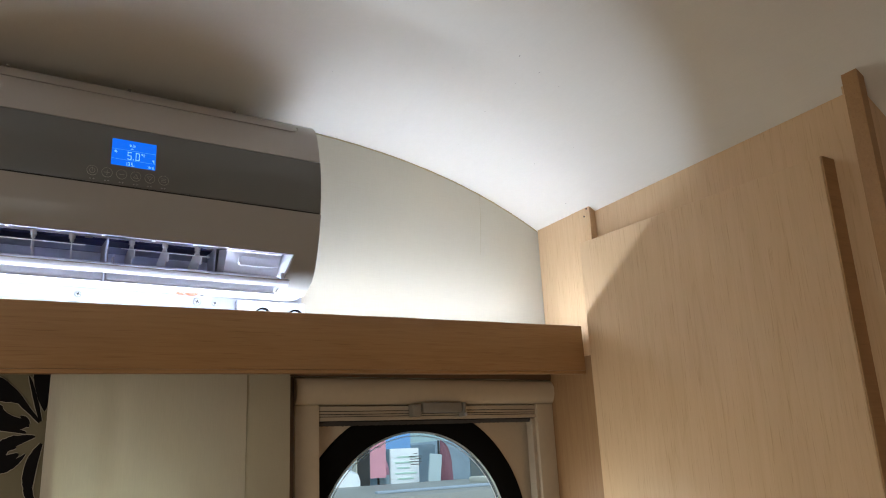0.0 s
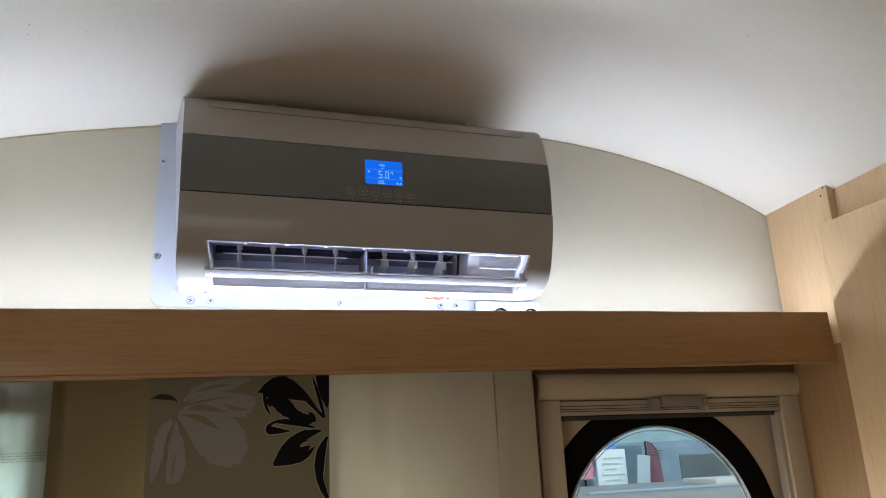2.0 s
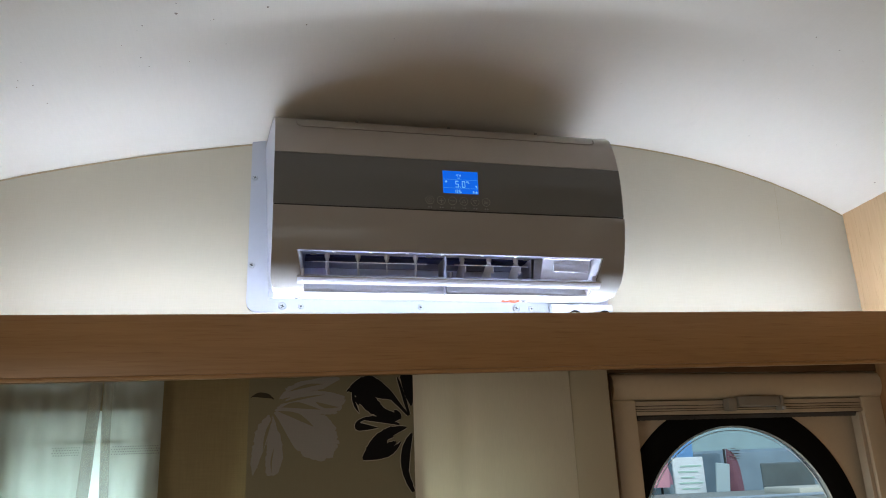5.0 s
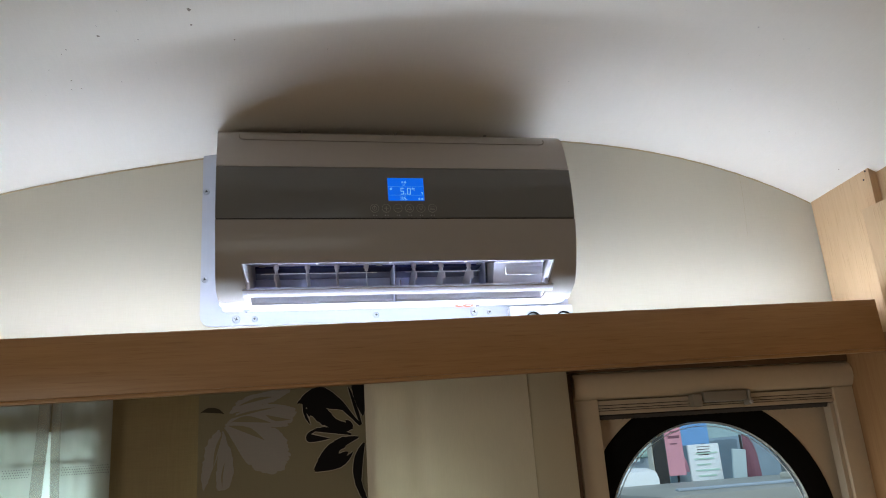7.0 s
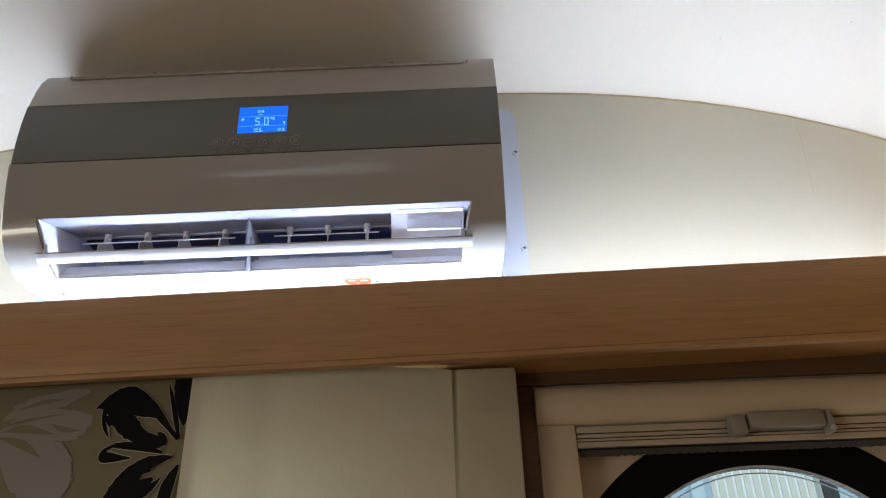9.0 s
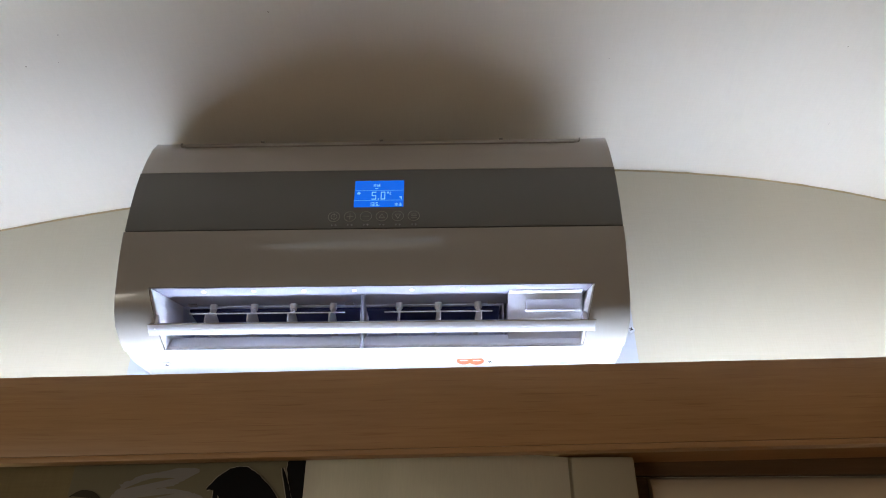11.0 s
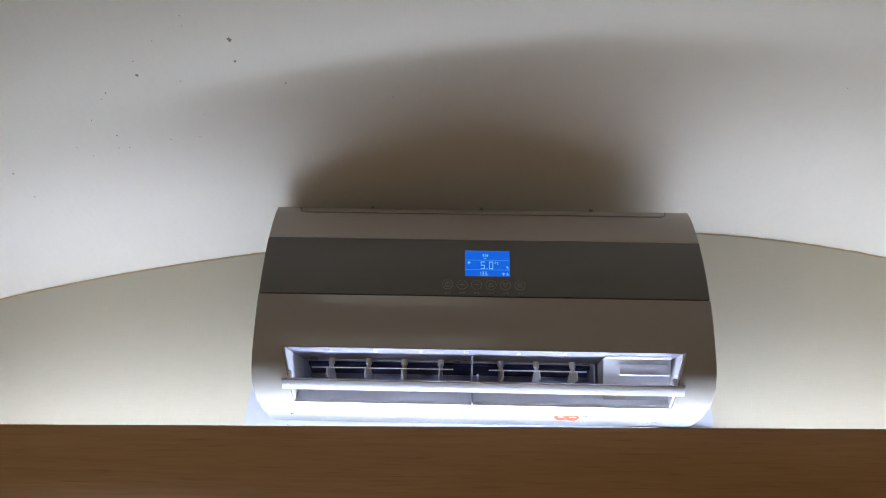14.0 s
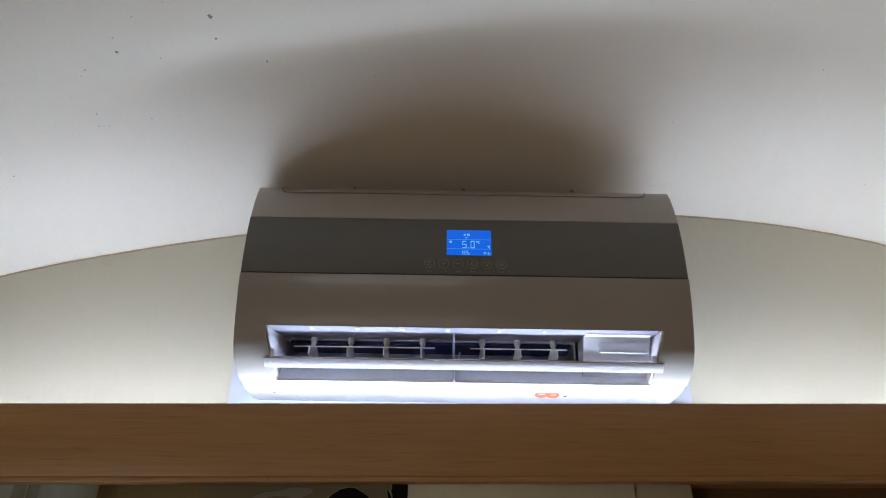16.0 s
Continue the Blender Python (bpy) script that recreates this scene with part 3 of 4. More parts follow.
# air outlet: sloped frame, dark duct, vanes, control box and swing flap
LIP = 0.289
bm = bmesh.new()
O = [(-OPEN, -0.1972, 2.0220), (OPEN, -0.1972, 2.0220), (LIP, -0.1395, 1.9605), (-LIP, -0.1395, 1.9605)]
I = [(-0.293, -0.105, 2.0440), (0.296, -0.105, 2.0440), (0.288, -0.090, 1.9760), (-0.288, -0.090, 1.9760)]
bm.faces.new([bm.verts.new(p) for p in (O[2], O[3], I[3], I[2])])
for sgn in (-1, 1):
    rows = []
    for k, (y, z) in enumerate(UNDER):
        f = k / (len(UNDER) - 1)
        inner = [a + (b - a) * f for a, b in zip(I[1], I[2])]
        rows.append((bm.verts.new((sgn * mouth(z), y + 0.0005, z)), bm.verts.new((sgn * (inner[0] - (0.003 if sgn < 0 else 0)), inner[1], inner[2]))))
    for a, b in zip(rows, rows[1:]):
        bm.faces.new((a[0], b[0], b[1], a[1]))
apart("outlet_frame", thick(bm, 0.002), M_VANE, "sloped pale frame of the air outlet")
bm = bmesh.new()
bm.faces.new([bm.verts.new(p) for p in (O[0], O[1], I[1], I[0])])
apart("outlet_roof", thick(bm, 0.002), M_FRAME, "roof of the air outlet, shade put into its lavender-grey")
bm = bmesh.new()
J = [(-0.2925, -0.1048, 2.0440), (0.186, -0.1048, 2.0440), (0.186, -0.0895, 1.9760), (-0.2925, -0.0895, 1.9760)]
D = [(-0.288, -0.050, 2.058), (0.186, -0.050, 2.058), (0.186, -0.045, 1.995), (-0.288, -0.045, 1.995)]
o, n = [bm.verts.new(p) for p in J], [bm.verts.new(p) for p in D]
for i in range(4):
    bm.faces.new((o[i], o[(i + 1) % 4], n[(i + 1) % 4], n[i]))
bm.faces.new(n)
apart("duct", thick(bm, 0.002), M_VENT, "grey-blue duct behind the vanes")
# dark strips under the duct roof, painted shade of its depth
apart("duct_liner", box(bmesh.new(), -0.284, 0.180, -0.096, -0.0560, 2.0400, 2.0450, 0.001), M_DARKBLUE, "liner of the duct, depth shade painted as dark blue")
apart("duct_grille", box(bmesh.new(), -0.284, 0.182, -0.0560, -0.0520, 2.028, 2.0395), M_CAVITY, "fan slot with its shade put into the colour")
for x in (-0.27, -0.04, 0.168):
    apart("rating_mark", box(bmesh.new(), x - 0.006, x + 0.006, -0.126, -0.119, 2.0355, 2.0368), M_INK)
# pale discs stand in for bright glints along the outlet rim
for x in (-0.235, -0.165, -0.095, -0.025, 0.055, 0.125):
    apart("rim_glint", cylinder(bmesh.new(), 0.0035, 0.0016, Matrix.Translation((x, -0.182, 2.0245)), 14), M_VANE, "small pale disc painting a glint on the outlet rim")
for i, x in enumerate((-0.2425, -0.182, -0.124, -0.065, 0.032, 0.0895, 0.148)):
    turn = (-13, -11, -9, -7, 9, 11, 13)[i]
    r = Matrix.Translation((x, -0.112, 0)) @ pose(0, 0, 0, 0, 0, turn)
    bm = bmesh.new()
    va = [(0.004, 2.034), (-0.004, 2.034), (-0.006, 2.024), (-0.013, 2.018), (-0.013, 2.006), (-0.009, 2.004), (-0.006, 2.011), (-0.003, 2.000), (0.004, 1.986), (0.022, 1.984), (0.024, 2.010), (0.012, 2.026)]
    p = [bm.verts.new(r @ Vector((-0.0009, yy * 1.35, zz))) for yy, zz in va]
    q = [bm.verts.new(r @ Vector((0.0009, yy * 1.35, zz))) for yy, zz in va]
    bm.faces.new(p), bm.faces.new(q[::-1])
    for k in range(len(p)):
        bm.faces.new((p[k], q[k], q[(k + 1) % len(p)], p[(k + 1) % len(p)]))
    vane = apart("vane", bm, M_VANE, "small upright air vane")
    bm = cylinder(bmesh.new(), 0.0052, 0.009, Matrix.Translation((x, -0.112, 2.0375)), 16)
    cylinder(bm, 0.0035, 0.006, Matrix.Translation((x, -0.112, 2.0305)), 12)
    apart("pivot", bm, M_VANE, "", 40, vane)
for x0, x1 in ((-0.272, -0.045), (0.012, 0.168)):
    apart("link_rod", box(bmesh.new(), x0, x1, -0.1262, -0.1244, 2.0195, 2.0215, 0.0005), M_VANE, "thin rod that joins the vanes")
bm = bmesh.new()
box(bm, -0.0165, -0.0140, -0.168, -0.100, 1.978, 2.0275, 0.0015)
box(bm, -0.0080, -0.0050, -0.176, -0.160, 1.972, 1.992, 0.001)
box(bm, -0.0165, -0.0135, -0.158, -0.138, 1.952, 1.977, 0.001)
apart("flap_bracket", bm, M_BOSS, "pale bracket in the middle of the outlet", 40)

bm = bmesh.new()
ov = [(-0.165, 2.0275), (-0.112, 2.0400), (-0.092, 1.9765), (-0.128, 1.9665), (-0.148, 2.0000)]
a = [bm.verts.new((0.1885, y, z)) for y, z in ov]
b = [bm.verts.new((0.2925, y, z)) for y, z in ov]
bm.faces.new(a), bm.faces.new(b[::-1])
for k in range(5):
    bm.faces.new((a[k], b[k], b[(k + 1) % 5], a[(k + 1) % 5]))
cover = apart("sensor_cover", bm, M_CLEAR, "milky plastic cover in the outlet", 20)
apart("cover_window", box(bmesh.new(), 0.212, 0.290, -0.1600, -0.1540, 2.0020, 2.0230, 0.0028), M_CLEAR, "raised clear pane", 40, cover)
apart("cover_rib", box(bmesh.new(), 0.190, 0.292, -0.1740, -0.1660, 2.0252, 2.0275, 0.0008), M_VANE, "", 40, cover)
apart("hinge", box(bmesh.new(), 0.286, 0.294, -0.180, -0.160, 1.970, 1.990, 0.003), M_VENT, "grey flap hinge", 40)
apart("hinge", box(bmesh.new(), -0.296, -0.290, -0.180, -0.160, 1.968, 1.992, 0.003), M_VANE, "", 40)

bm = sheet(bmesh.new(), lambda u, v: (-0.288 + 0.576 * u, -0.1395 + 0.0175 * v, 1.9612 + 0.0275 * v - 0.005 * v * v), (0, 1), steps(0, 1, 5))
apart("inner_lip", thick(bm, 0.0015), M_VANE, "pale raised lip behind the flap", 50)

FLAP = [(-0.1735, 1.9812), (-0.1815, 1.9755), (-0.1825, 1.9738), (-0.1800, 1.9704), (-0.1758, 1.9668), (-0.1700, 1.9642)]
flap = apart("swing_flap", skin(bmesh.new(), FLAP, lambda y: 0.3025, 0.0, 1, 0.0025), M_FLAP, "long white swing flap", 50)
apart("flap_edge", box(bmesh.new(), -0.3035, 0.3035, -0.1829, -0.1790, 1.9738, 1.9754, 0.0006), M_GRIP, "thin grey upper edge", None, flap)

# stickers, drain box and print on the underside
for x, z in ((0.126, 1.9545), (0.144, 1.9540)):
    bm = bmesh.new()
    bmesh.ops.create_circle(bm, cap_ends=True, segments=28, radius=1, matrix=Matrix.Translation((x, -0.100, z)) @ pose(0, 0, 0, -6) @ Matrix.Diagonal((0.0105, 0.0105, 1, 1)))
    s = apart("sticker", thick(bm, 0.0006), M_ORANGE, "small round orange sticker")
    apart("sticker_bars", box(bmesh.new(), x - 0.005, x + 0.005, -0.103, -0.101, z - 0.0010, z - 0.0006), M_WHITE, "", None, s)
for x, y in ((0.163, -0.099), (-0.300, -0.098)):
    screw((x, y, 1.9545), 0.0075, "z", ac, M_WHITE)
for x in (0.262, 0.302):
    bm = bmesh.new()
    for k in range(4):
        box(bm, x + k * 0.0042, x + k * 0.0042 + 0.003, -0.094, -0.088, 1.9505, 1.9515)
    apart("print_bars", bm, M_INK)
apart("drain_box", box(bmesh.new(), 0.252, 0.396, -0.034, -0.0115, 1.930, 1.9650, 0.003), M_CLEAR, "milky drain box at the lower corner", 40)
for x in (0.302, 0.372):
    bm = ring(bmesh.new(), x, 1.932, 0.014, 0.017, -0.042, -0.036, 28)
    apart("hose_ring", bm, M_BLACK, "dark hose ring")


# ---- wardrobe beside the door ----
ward = thing("wardrobe", (1.3, -0.44, 0), (0, 0, 0), "beech-veneer wardrobe with a tall plain door", "wardrobe")


def wpart(name, bm, mat, label="", smooth=None, parent=None):
    bmesh.ops.translate(bm, verts=bm.verts[:], vec=(-1.3, 0.44, 0))
    return part(name, bm, mat, parent or ward, label, smooth)


def under_arch(bm, x0, x1, y0, y1, z0, drop=0.0, n=12):
    """A board from z0 up to the ceiling."""
    g = []
    for x in steps(x0, x1, max(1, int(n * abs(x1 - x0) / 0.4) + 1)):
        g.append([bm.verts.new(p) for p in ((x, y0, z0), (x, y0, arch(x, y0) - drop), (x, y1, arch(x, y1) - drop), (x, y1, z0))])
    for p, q in zip(g, g[1:]):
        for k in range(4):
            bm.faces.new((p[k], p[(k + 1) % 4], q[(k + 1) % 4], q[k]))
    bm.faces.new(g[0]), bm.faces.new(g[-1])
    return bm


wpart("face_frame", under_arch(bmesh.new(), 1.1005, 1.120, -0.860, -0.004, 0.0), M_WARD, "upright-grained face frame")
wpart("filler_strip", under_arch(bmesh.new(), 1.0805, 1.100, -0.205, -0.004, 1.86), M_WARD, "filler strip against the end wall")
wpart("lower_filler", box(bmesh.new(), 1.0805, 1.100, -0.205, -0.004, 0.0, 1.8595), M_LOWFILL, "filler strip beside the entrance door, shelf shade put into its colour")
wpart("end_panel", under_arch(bmesh.new(), 1.0850, 1.498, -0.884, -0.8605, 0.0), M_WARD, "end panel cut to the ceiling curve")
wpart("corner_trim", under_arch(bmesh.new(), 1.0640, 1.0845, -0.902, -0.874, 0.0), M_SHELF, "slim corner trim")
leaf = wpart("door", box(bmesh.new(), 1.0590, 1.0795, -0.812, -0.182, 0.25, 2.1335, 0.002), M_WARD, "tall plain beech door", 40)
for y in (-0.80,):
    wpart("edge_band", box(bmesh.new(), 1.0595, 1.0990, -0.8160, -0.8125, 0.25, 2.1325, 0.0006), M_SHELF, "darker edge band", None, leaf)
for y, z in ((-0.196, 2.2225), (-0.186, 2.205)):
    bm = cylinder(bmesh.new(), 0.0022, 0.0012, Matrix.Translation((1.0800, y, z)) @ pose(0, 0, 0, 0, 90), 10)
    wpart("pin_hole", bm, M_SEAM)


# ---- entrance door with insect screen ----
fr = thing("door_frame", (0.74, 0, 0), (0, 0, 0), "cream plastic door frame with a pleated insect-screen cassette", "door frame", kind="structure")


def fpart(name, bm, mat, label="", smooth=None, parent=None):
    bmesh.ops.translate(bm, verts=bm.verts[:], vec=(-0.74, 0, 0))
    return part(name, bm, mat, parent or fr, label, smooth)


bm = bmesh.new()
head = [(0.040, 1.757), (-0.006, 1.757), (-0.012, 1.764), (-0.018, 1.779), (-0.018, 1.796), (-0.012, 1.808), (-0.002, 1.8145), (0.040, 1.8145)]
ends = [[bm.verts.new((x, y, z)) for y, z in head] for x in (0.386, 1.0945)]
bm.faces.new(ends[0]), bm.faces.new(ends[1][::-1])
for i in range(len(head)):
    bm.faces.new((ends[0][i], ends[0][(i + 1) % 8], ends[1][(i + 1) % 8], ends[1][i]))
fpart("cassette", bm, M_TRIM, "rounded cassette above the door", 50)
fpart("left_stile", box(bmesh.new(), 0.386, 0.441, -0.005, 0.030, 0.02, 1.7565, 0.003), M_TRIM, "", 40)
fpart("right_stile", box(bmesh.new(), 1.029, 1.0945, -0.005, 0.030, 0.02, 1.7565, 0.003), M_TRIM, "", 40)
bm = bmesh.new()
box(bm, 1.018, 1.0285, 0.004, 0.028, 0.02, 1.720, 0.001)
fpart("guide_rail", bm, M_ALU, "slim side guide rail")
track = fpart("screen_bar", box(bmesh.new(), 0.4415, 1.0285, 0.004, 0.022, 1.7225, 1.7545), M_SEAM, "grooved pull bar of the insect screen")
for z0, z1, y in ((1.7440, 1.7535, -0.001), (1.7375, 1.7425, 0.0), (1.7325, 1.7360, 0.0), (1.7230, 1.7310, -0.002)):
    fpart("bar_rib", box(bmesh.new(), 0.442, 1.028, y, 0.0038, z0, z1, 0.0008), M_ALU, "", None, track)
bm = bmesh.new()
sheet(bm, lambda u, v: (0.446 + 0.57 * u, 0.010 + 0.004 * v, 1.7222 - (0.008 + 0.0030 * noise.noise((u * 130, 2.0, 0))) * v), steps(0, 1, 220), (0, 1))
fpart("brush_seal", thick(bm, 0.003), M_BRUSH, "frayed grey brush seal", None, track)
# handle grey is darkened to carry the shadow on it
bm = bmesh.new()
box(bm, 0.683, 0.790, -0.0265, -0.0025, 1.7365, 1.7600, 0.004)
handle = fpart("handle", bm, M_GRIP, "moulded pull handle, shadow put into its grey", 40, track)
bm = bmesh.new()
box(bm, 0.656, 0.679, -0.0265, -0.0025, 1.7280, 1.7560, 0.004)
fpart("handle_end", bm, M_GRIP, "rounded end block of the handle", 40, track)
bm = bmesh.new()
box(bm, 0.7925, 0.800, -0.0265, -0.0025, 1.7270, 1.7600, 0.002)
fpart("handle_clip", bm, M_GRIP, "", 40, track)
bm = cylinder(bmesh.new(), 0.004, 0.004, Matrix.Translation((0.796, -0.028, 1.732)) @ pose(0, 0, 0, 90), 16)
fpart("clip_screw", bm, M_STEEL, "", 40, track)

CX, CZ, R_IN, R_OUT = 0.700, 1.449, 0.252, 0.312
dr = thing("door_1", (0.74, 0.045, 0), (0, 0, 0), "closed cream entrance door with a round black-rimmed window", "door", kind="structure")


def dpart(name, bm, mat, label="", smooth=None, parent=None):
    bmesh.ops.translate(bm, verts=bm.verts[:], vec=(-0.74, -0.045, 0))
    return part(name, bm, mat, parent or dr, label, smooth)


bm = bmesh.new()
n = 96
rim, far = [], []
for i in range(n):
    a = 2 * math.pi * (i + 0.5) / n
    c, s = math.cos(a), math.sin(a)
    rim.append((CX + 0.285 * c, CZ + 0.285 * s))
    k = min((1.060 - CX) / c if c > 0 else 1e9, (0.405 - CX) / c if c < 0 else 1e9, (1.785 - CZ) / s if s > 0 else 1e9, (0.02 - CZ) / s if s < 0 else 1e9)
    if k < 0.285:
        k = 0.2855
    far.append((CX + k * c, CZ + k * s))
for y in (0.042, 0.054):
    a = [bm.verts.new((x, y, z)) for x, z in rim]
    b = [bm.verts.new((x, y, z)) for x, z in far]
    for i in range(n):
        bm.faces.new((a[i], a[(i + 1) % n], b[(i + 1) % n], b[i]))
dpart("door_skin", bm, M_DOOR, "cream laminated door leaf")
bm = bmesh.new()
rows = []
prof = [(R_OUT, 0.0415), (R_OUT - 0.004, 0.036), (R_OUT - 0.03, 0.033), (R_IN + 0.008, 0.036), (R_IN - 0.0020, 0.041), (R_IN - 0.0020, 0.060), (R_OUT, 0.060)]
for i in range(120):
    a = 2 * math.pi * i / 120
    rows.append([bm.verts.new((CX + r * math.cos(a), y, CZ + r * math.sin(a))) for r, y in prof])
for i in range(120):
    p, q = rows[i], rows[(i + 1) % 120]
    for k in range(len(prof)):
        bm.faces.new((p[k], p[(k + 1) % len(prof)], q[(k + 1) % len(prof)], q[k]))
dpart("window_surround", bm, M_BLACK, "thick black rubber surround", 40)
dpart("bright_bead", ring(bmesh.new(), CX, CZ, R_IN - 0.006, R_IN - 0.0026, 0.0395, 0.050, 120), M_CHROME, "thin bright acrylic edge of the pane", 40)
dpart("inner_bead", ring(bmesh.new(), CX, CZ, R_IN - 0.0135, R_IN - 0.0120, 0.0440, 0.0455, 120), M_CHROME, "fine second edge of the domed pane", 40)
bm = bmesh.new()
bm2 = [[bm.verts.new((CX + (R_IN - 0.0062) * r * math.cos(a), 0.044 + d + 0.030 * (1 - r * r), CZ + (R_IN - 0.0062) * r * math.sin(a))) for a in steps(0, 2 * math.pi, 96)[:-1]] for d in (0, 0.004) for r in (0.04, 0.2, 0.4, 0.6, 0.75, 0.88, 0.96, 1.0)]
for s in (0, 8):
    for i in range(7):
        for j in range(96):
            bm.faces.new((bm2[s + i][j], bm2[s + i + 1][j], bm2[s + i + 1][(j + 1) % 96], bm2[s + i][(j + 1) % 96]))
    bm.faces.new(bm2[s])
for j in range(96):
    bm.faces.new((bm2[7][j], bm2[15][j], bm2[15][(j + 1) % 96], bm2[7][(j + 1) % 96]))
pane = dpart("pane", bm, M_GLASS, "outward-domed clear acrylic pane", 60)
pane.visible_shadow = False
bm = bmesh.new()
for k, w in enumerate((0.010, 0.034, 0.030, 0.034, 0.026)):
    box(bm, 0.715 - w / 2, 0.715 + w / 2, 0.0705, 0.0712, 1.648 - k * 0.0060, 1.6500 - k * 0.0060)
dpart("print_bars", bm, M_INK, "grey printed mark on the pane")


# ---- window side: curtains and blind ----
def cloth(name, f, us, vs, mat, label, d=0.0012):
    ob = single(name, thick(sheet(bmesh.new(), f, us, vs), d), mat, label, "curtain", smooth=60)
    return ob


def sheer_wave(x, v):
    return -0.118 + 0.005 * math.sin(x * 62) * (0.3 + v) + 0.0012 * math.sin(x * 210 + 2 * v)


def sheer_left(u, v):
    x = -0.800 + (0.170 - 0.050 * max(0.0, v - 0.055)) * u
    return (x, sheer_wave(x, v) - 0.003 * u, 1.822 - 1.2 * v)


def sheer_right(u, v):
    x = -0.530 + 0.012 * v - (0.099 - 0.055 * max(0.0, v - 0.075)) * (1 - u)
    return (x, sheer_wave(x, v), 1.822 - 1.2 * v)


lace = cloth("sheer_curtain", sheer_right, steps(0, 1, 60), steps(0, 1, 24), M_LACE, "white sheer curtain with lace dots hanging before the window")
lace_left = cloth("sheer_curtain", sheer_left, steps(0, 1, 60), steps(0, 1, 24), M_LACE, "white sheer curtain with a narrow slit along its edge")
cloth("sheer_curtain", lambda u, v: (-0.80 + 0.262 * u, -0.098 + 0.004 * math.sin(u * 11 + 1), 1.745 - 1.1 * v), steps(0, 1, 70), steps(0, 1, 16), M_SHEER, "second white sheer layer behind the lace curtain")
for ob, f, u0, u1 in ((lace, sheer_right, 0.0, 0.16), (lace_left, sheer_left, 0.88, 1.0)):
    bm = sheet(bmesh.new(), lambda u, v: tuple(a + b for a, b in zip(f(u, v), (0, -0.0032, 0))), steps(u0, u1, 14), steps(0, 1, 20))
    part("folded_edge", thick(bm, 0.0008), M_FOLD, ob, "doubled edge fold")
    bm = sheet(bmesh.new(), lambda u, k: tuple(a + b for a, b in zip(f(u, 0.110), (0, -0.0030, k))), steps(0.02, 0.98, 40), (-0.003, 0.003))
    part("top_hem", thick(bm, 0.0008), M_LACE, ob, "stitched cross hem")
    bm = bmesh.new()
    for row in range(4):
        n = 40 if ob is lace_left else 24
        for i in range(n):
            u = (i + 0.5 * (row % 2)) / n
            if (u0 - 0.02 < u < u1 + 0.02) or (ob is lace_left and u < 0.60):
                continue
            x, y, z = f(u, (1.822 - 1.6815 + row * 0.0042) / 1.2)
            bmesh.ops.create_icosphere(bm, subdivisions=1, radius=0.0011, matrix=Matrix.Translation((x, y - 0.0016, z)))
    tagged(part("lace_dots", bm, M_DIMDOT, ob, "small pierced lace dots"), kind="stuff")
single("blind_cassette", box(bmesh.new(), -0.97, -0.40, -0.080, -0.003, 1.715, 1.815, 0.012), M_BLIND, "brown blind cassette above the window behind the sheers", "blind cassette", smooth=40)

blind = cloth("roller_blind", lambda u, v: (-0.560 + 0.181 * u, -0.090 - 0.004 * math.cos(u * 5), 1.825 - 1.2 * v), steps(0, 1, 20), steps(0, 1, 20), M_BLIND, "plain brown woven blind beside the sheer curtain")
part("side_hem", thick(sheet(bmesh.new(), lambda u, v: (-0.558 + 0.016 * u, -0.0965, 1.825 - 1.2 * v), (0, 0.5, 1), steps(0, 1, 6)), 0.001), M_BLIND, blind, "folded side hem")
cloth("side_drape", lambda u, v: (-1.42 + 0.66 * u, -0.085 + 0.012 * math.sin(u * 26), 1.825 - 1.2 * v), steps(0, 1, 60), steps(0, 1, 8), M_BLIND, "plain brown woven drape in the corner")
PY = -0.120
pat = cloth("patterned_curtain", lambda u, v: (-0.382 + 0.318 * u, PY + 0.003 * math.sin(u * 4), 1.822 - 1.2 * v), steps(0, 1, 24), steps(0, 1, 20), M_PATTERN, "taupe panel curtain printed with lilac and black flowers")


def on_cloth(u, v):
    """From the motif's own grid, which runs along the slightly turned weave, to the cloth."""
    return (min(-0.0785, max(-0.3815, CU[0] + CU[1] * u + CU[2] * v)), min(1.819, CV[0] + CV[1] * u + CV[2] * v))


def spline(points, n=9):
    """A smooth line through a few points, open at the ends."""
    out = []
    p = [points[0]] + list(points) + [points[-1]]
    for a, b, c, d in zip(p, p[1:], p[2:], p[3:]):
        for i in range(n):
            t = i / n
            out.append(tuple(0.5 * (2 * b[k] + (c[k] - a[k]) * t + (2 * a[k] - 5 * b[k] + 4 * c[k] - d[k]) * t * t + (3 * b[k] - a[k] - 3 * c[k] + d[k]) * t ** 3) for k in (0, 1)))
    return out + [tuple(points[-1])]


def stroke(points, widest, start=0.1, end=0.0, peak=0.45, extra=0.0):
    """A brush stroke along a line, that swells to its widest at peak."""
    line = spline(points)
    n = len(line) - 1
    left, right = [], []
    for i, (u, v) in enumerate(line):
        a, b = line[max(0, i - 1)], line[min(n, i + 1)]
        d = math.hypot(b[0] - a[0], b[1] - a[1]) or 1
        t = i / n
        swell = start + (1 - start) * math.sin(math.pi / 2 * min(1, t / peak)) if t < peak else end + (1 - end) * math.cos(math.pi / 2 * (t - peak) / (1 - peak))
        w = widest * swell * (1 + 0.30 * noise.noise((u * 0.09, v * 0.09, 1.0))) / 2 + extra
        left.append((u - (b[1] - a[1]) / d * w, v + (b[0] - a[0]) / d * w))
        right.append((u + (b[1] - a[1]) / d * w, v - (b[0] - a[0]) / d * w))
    return [on_cloth(*q) for q in left + right[::-1]]


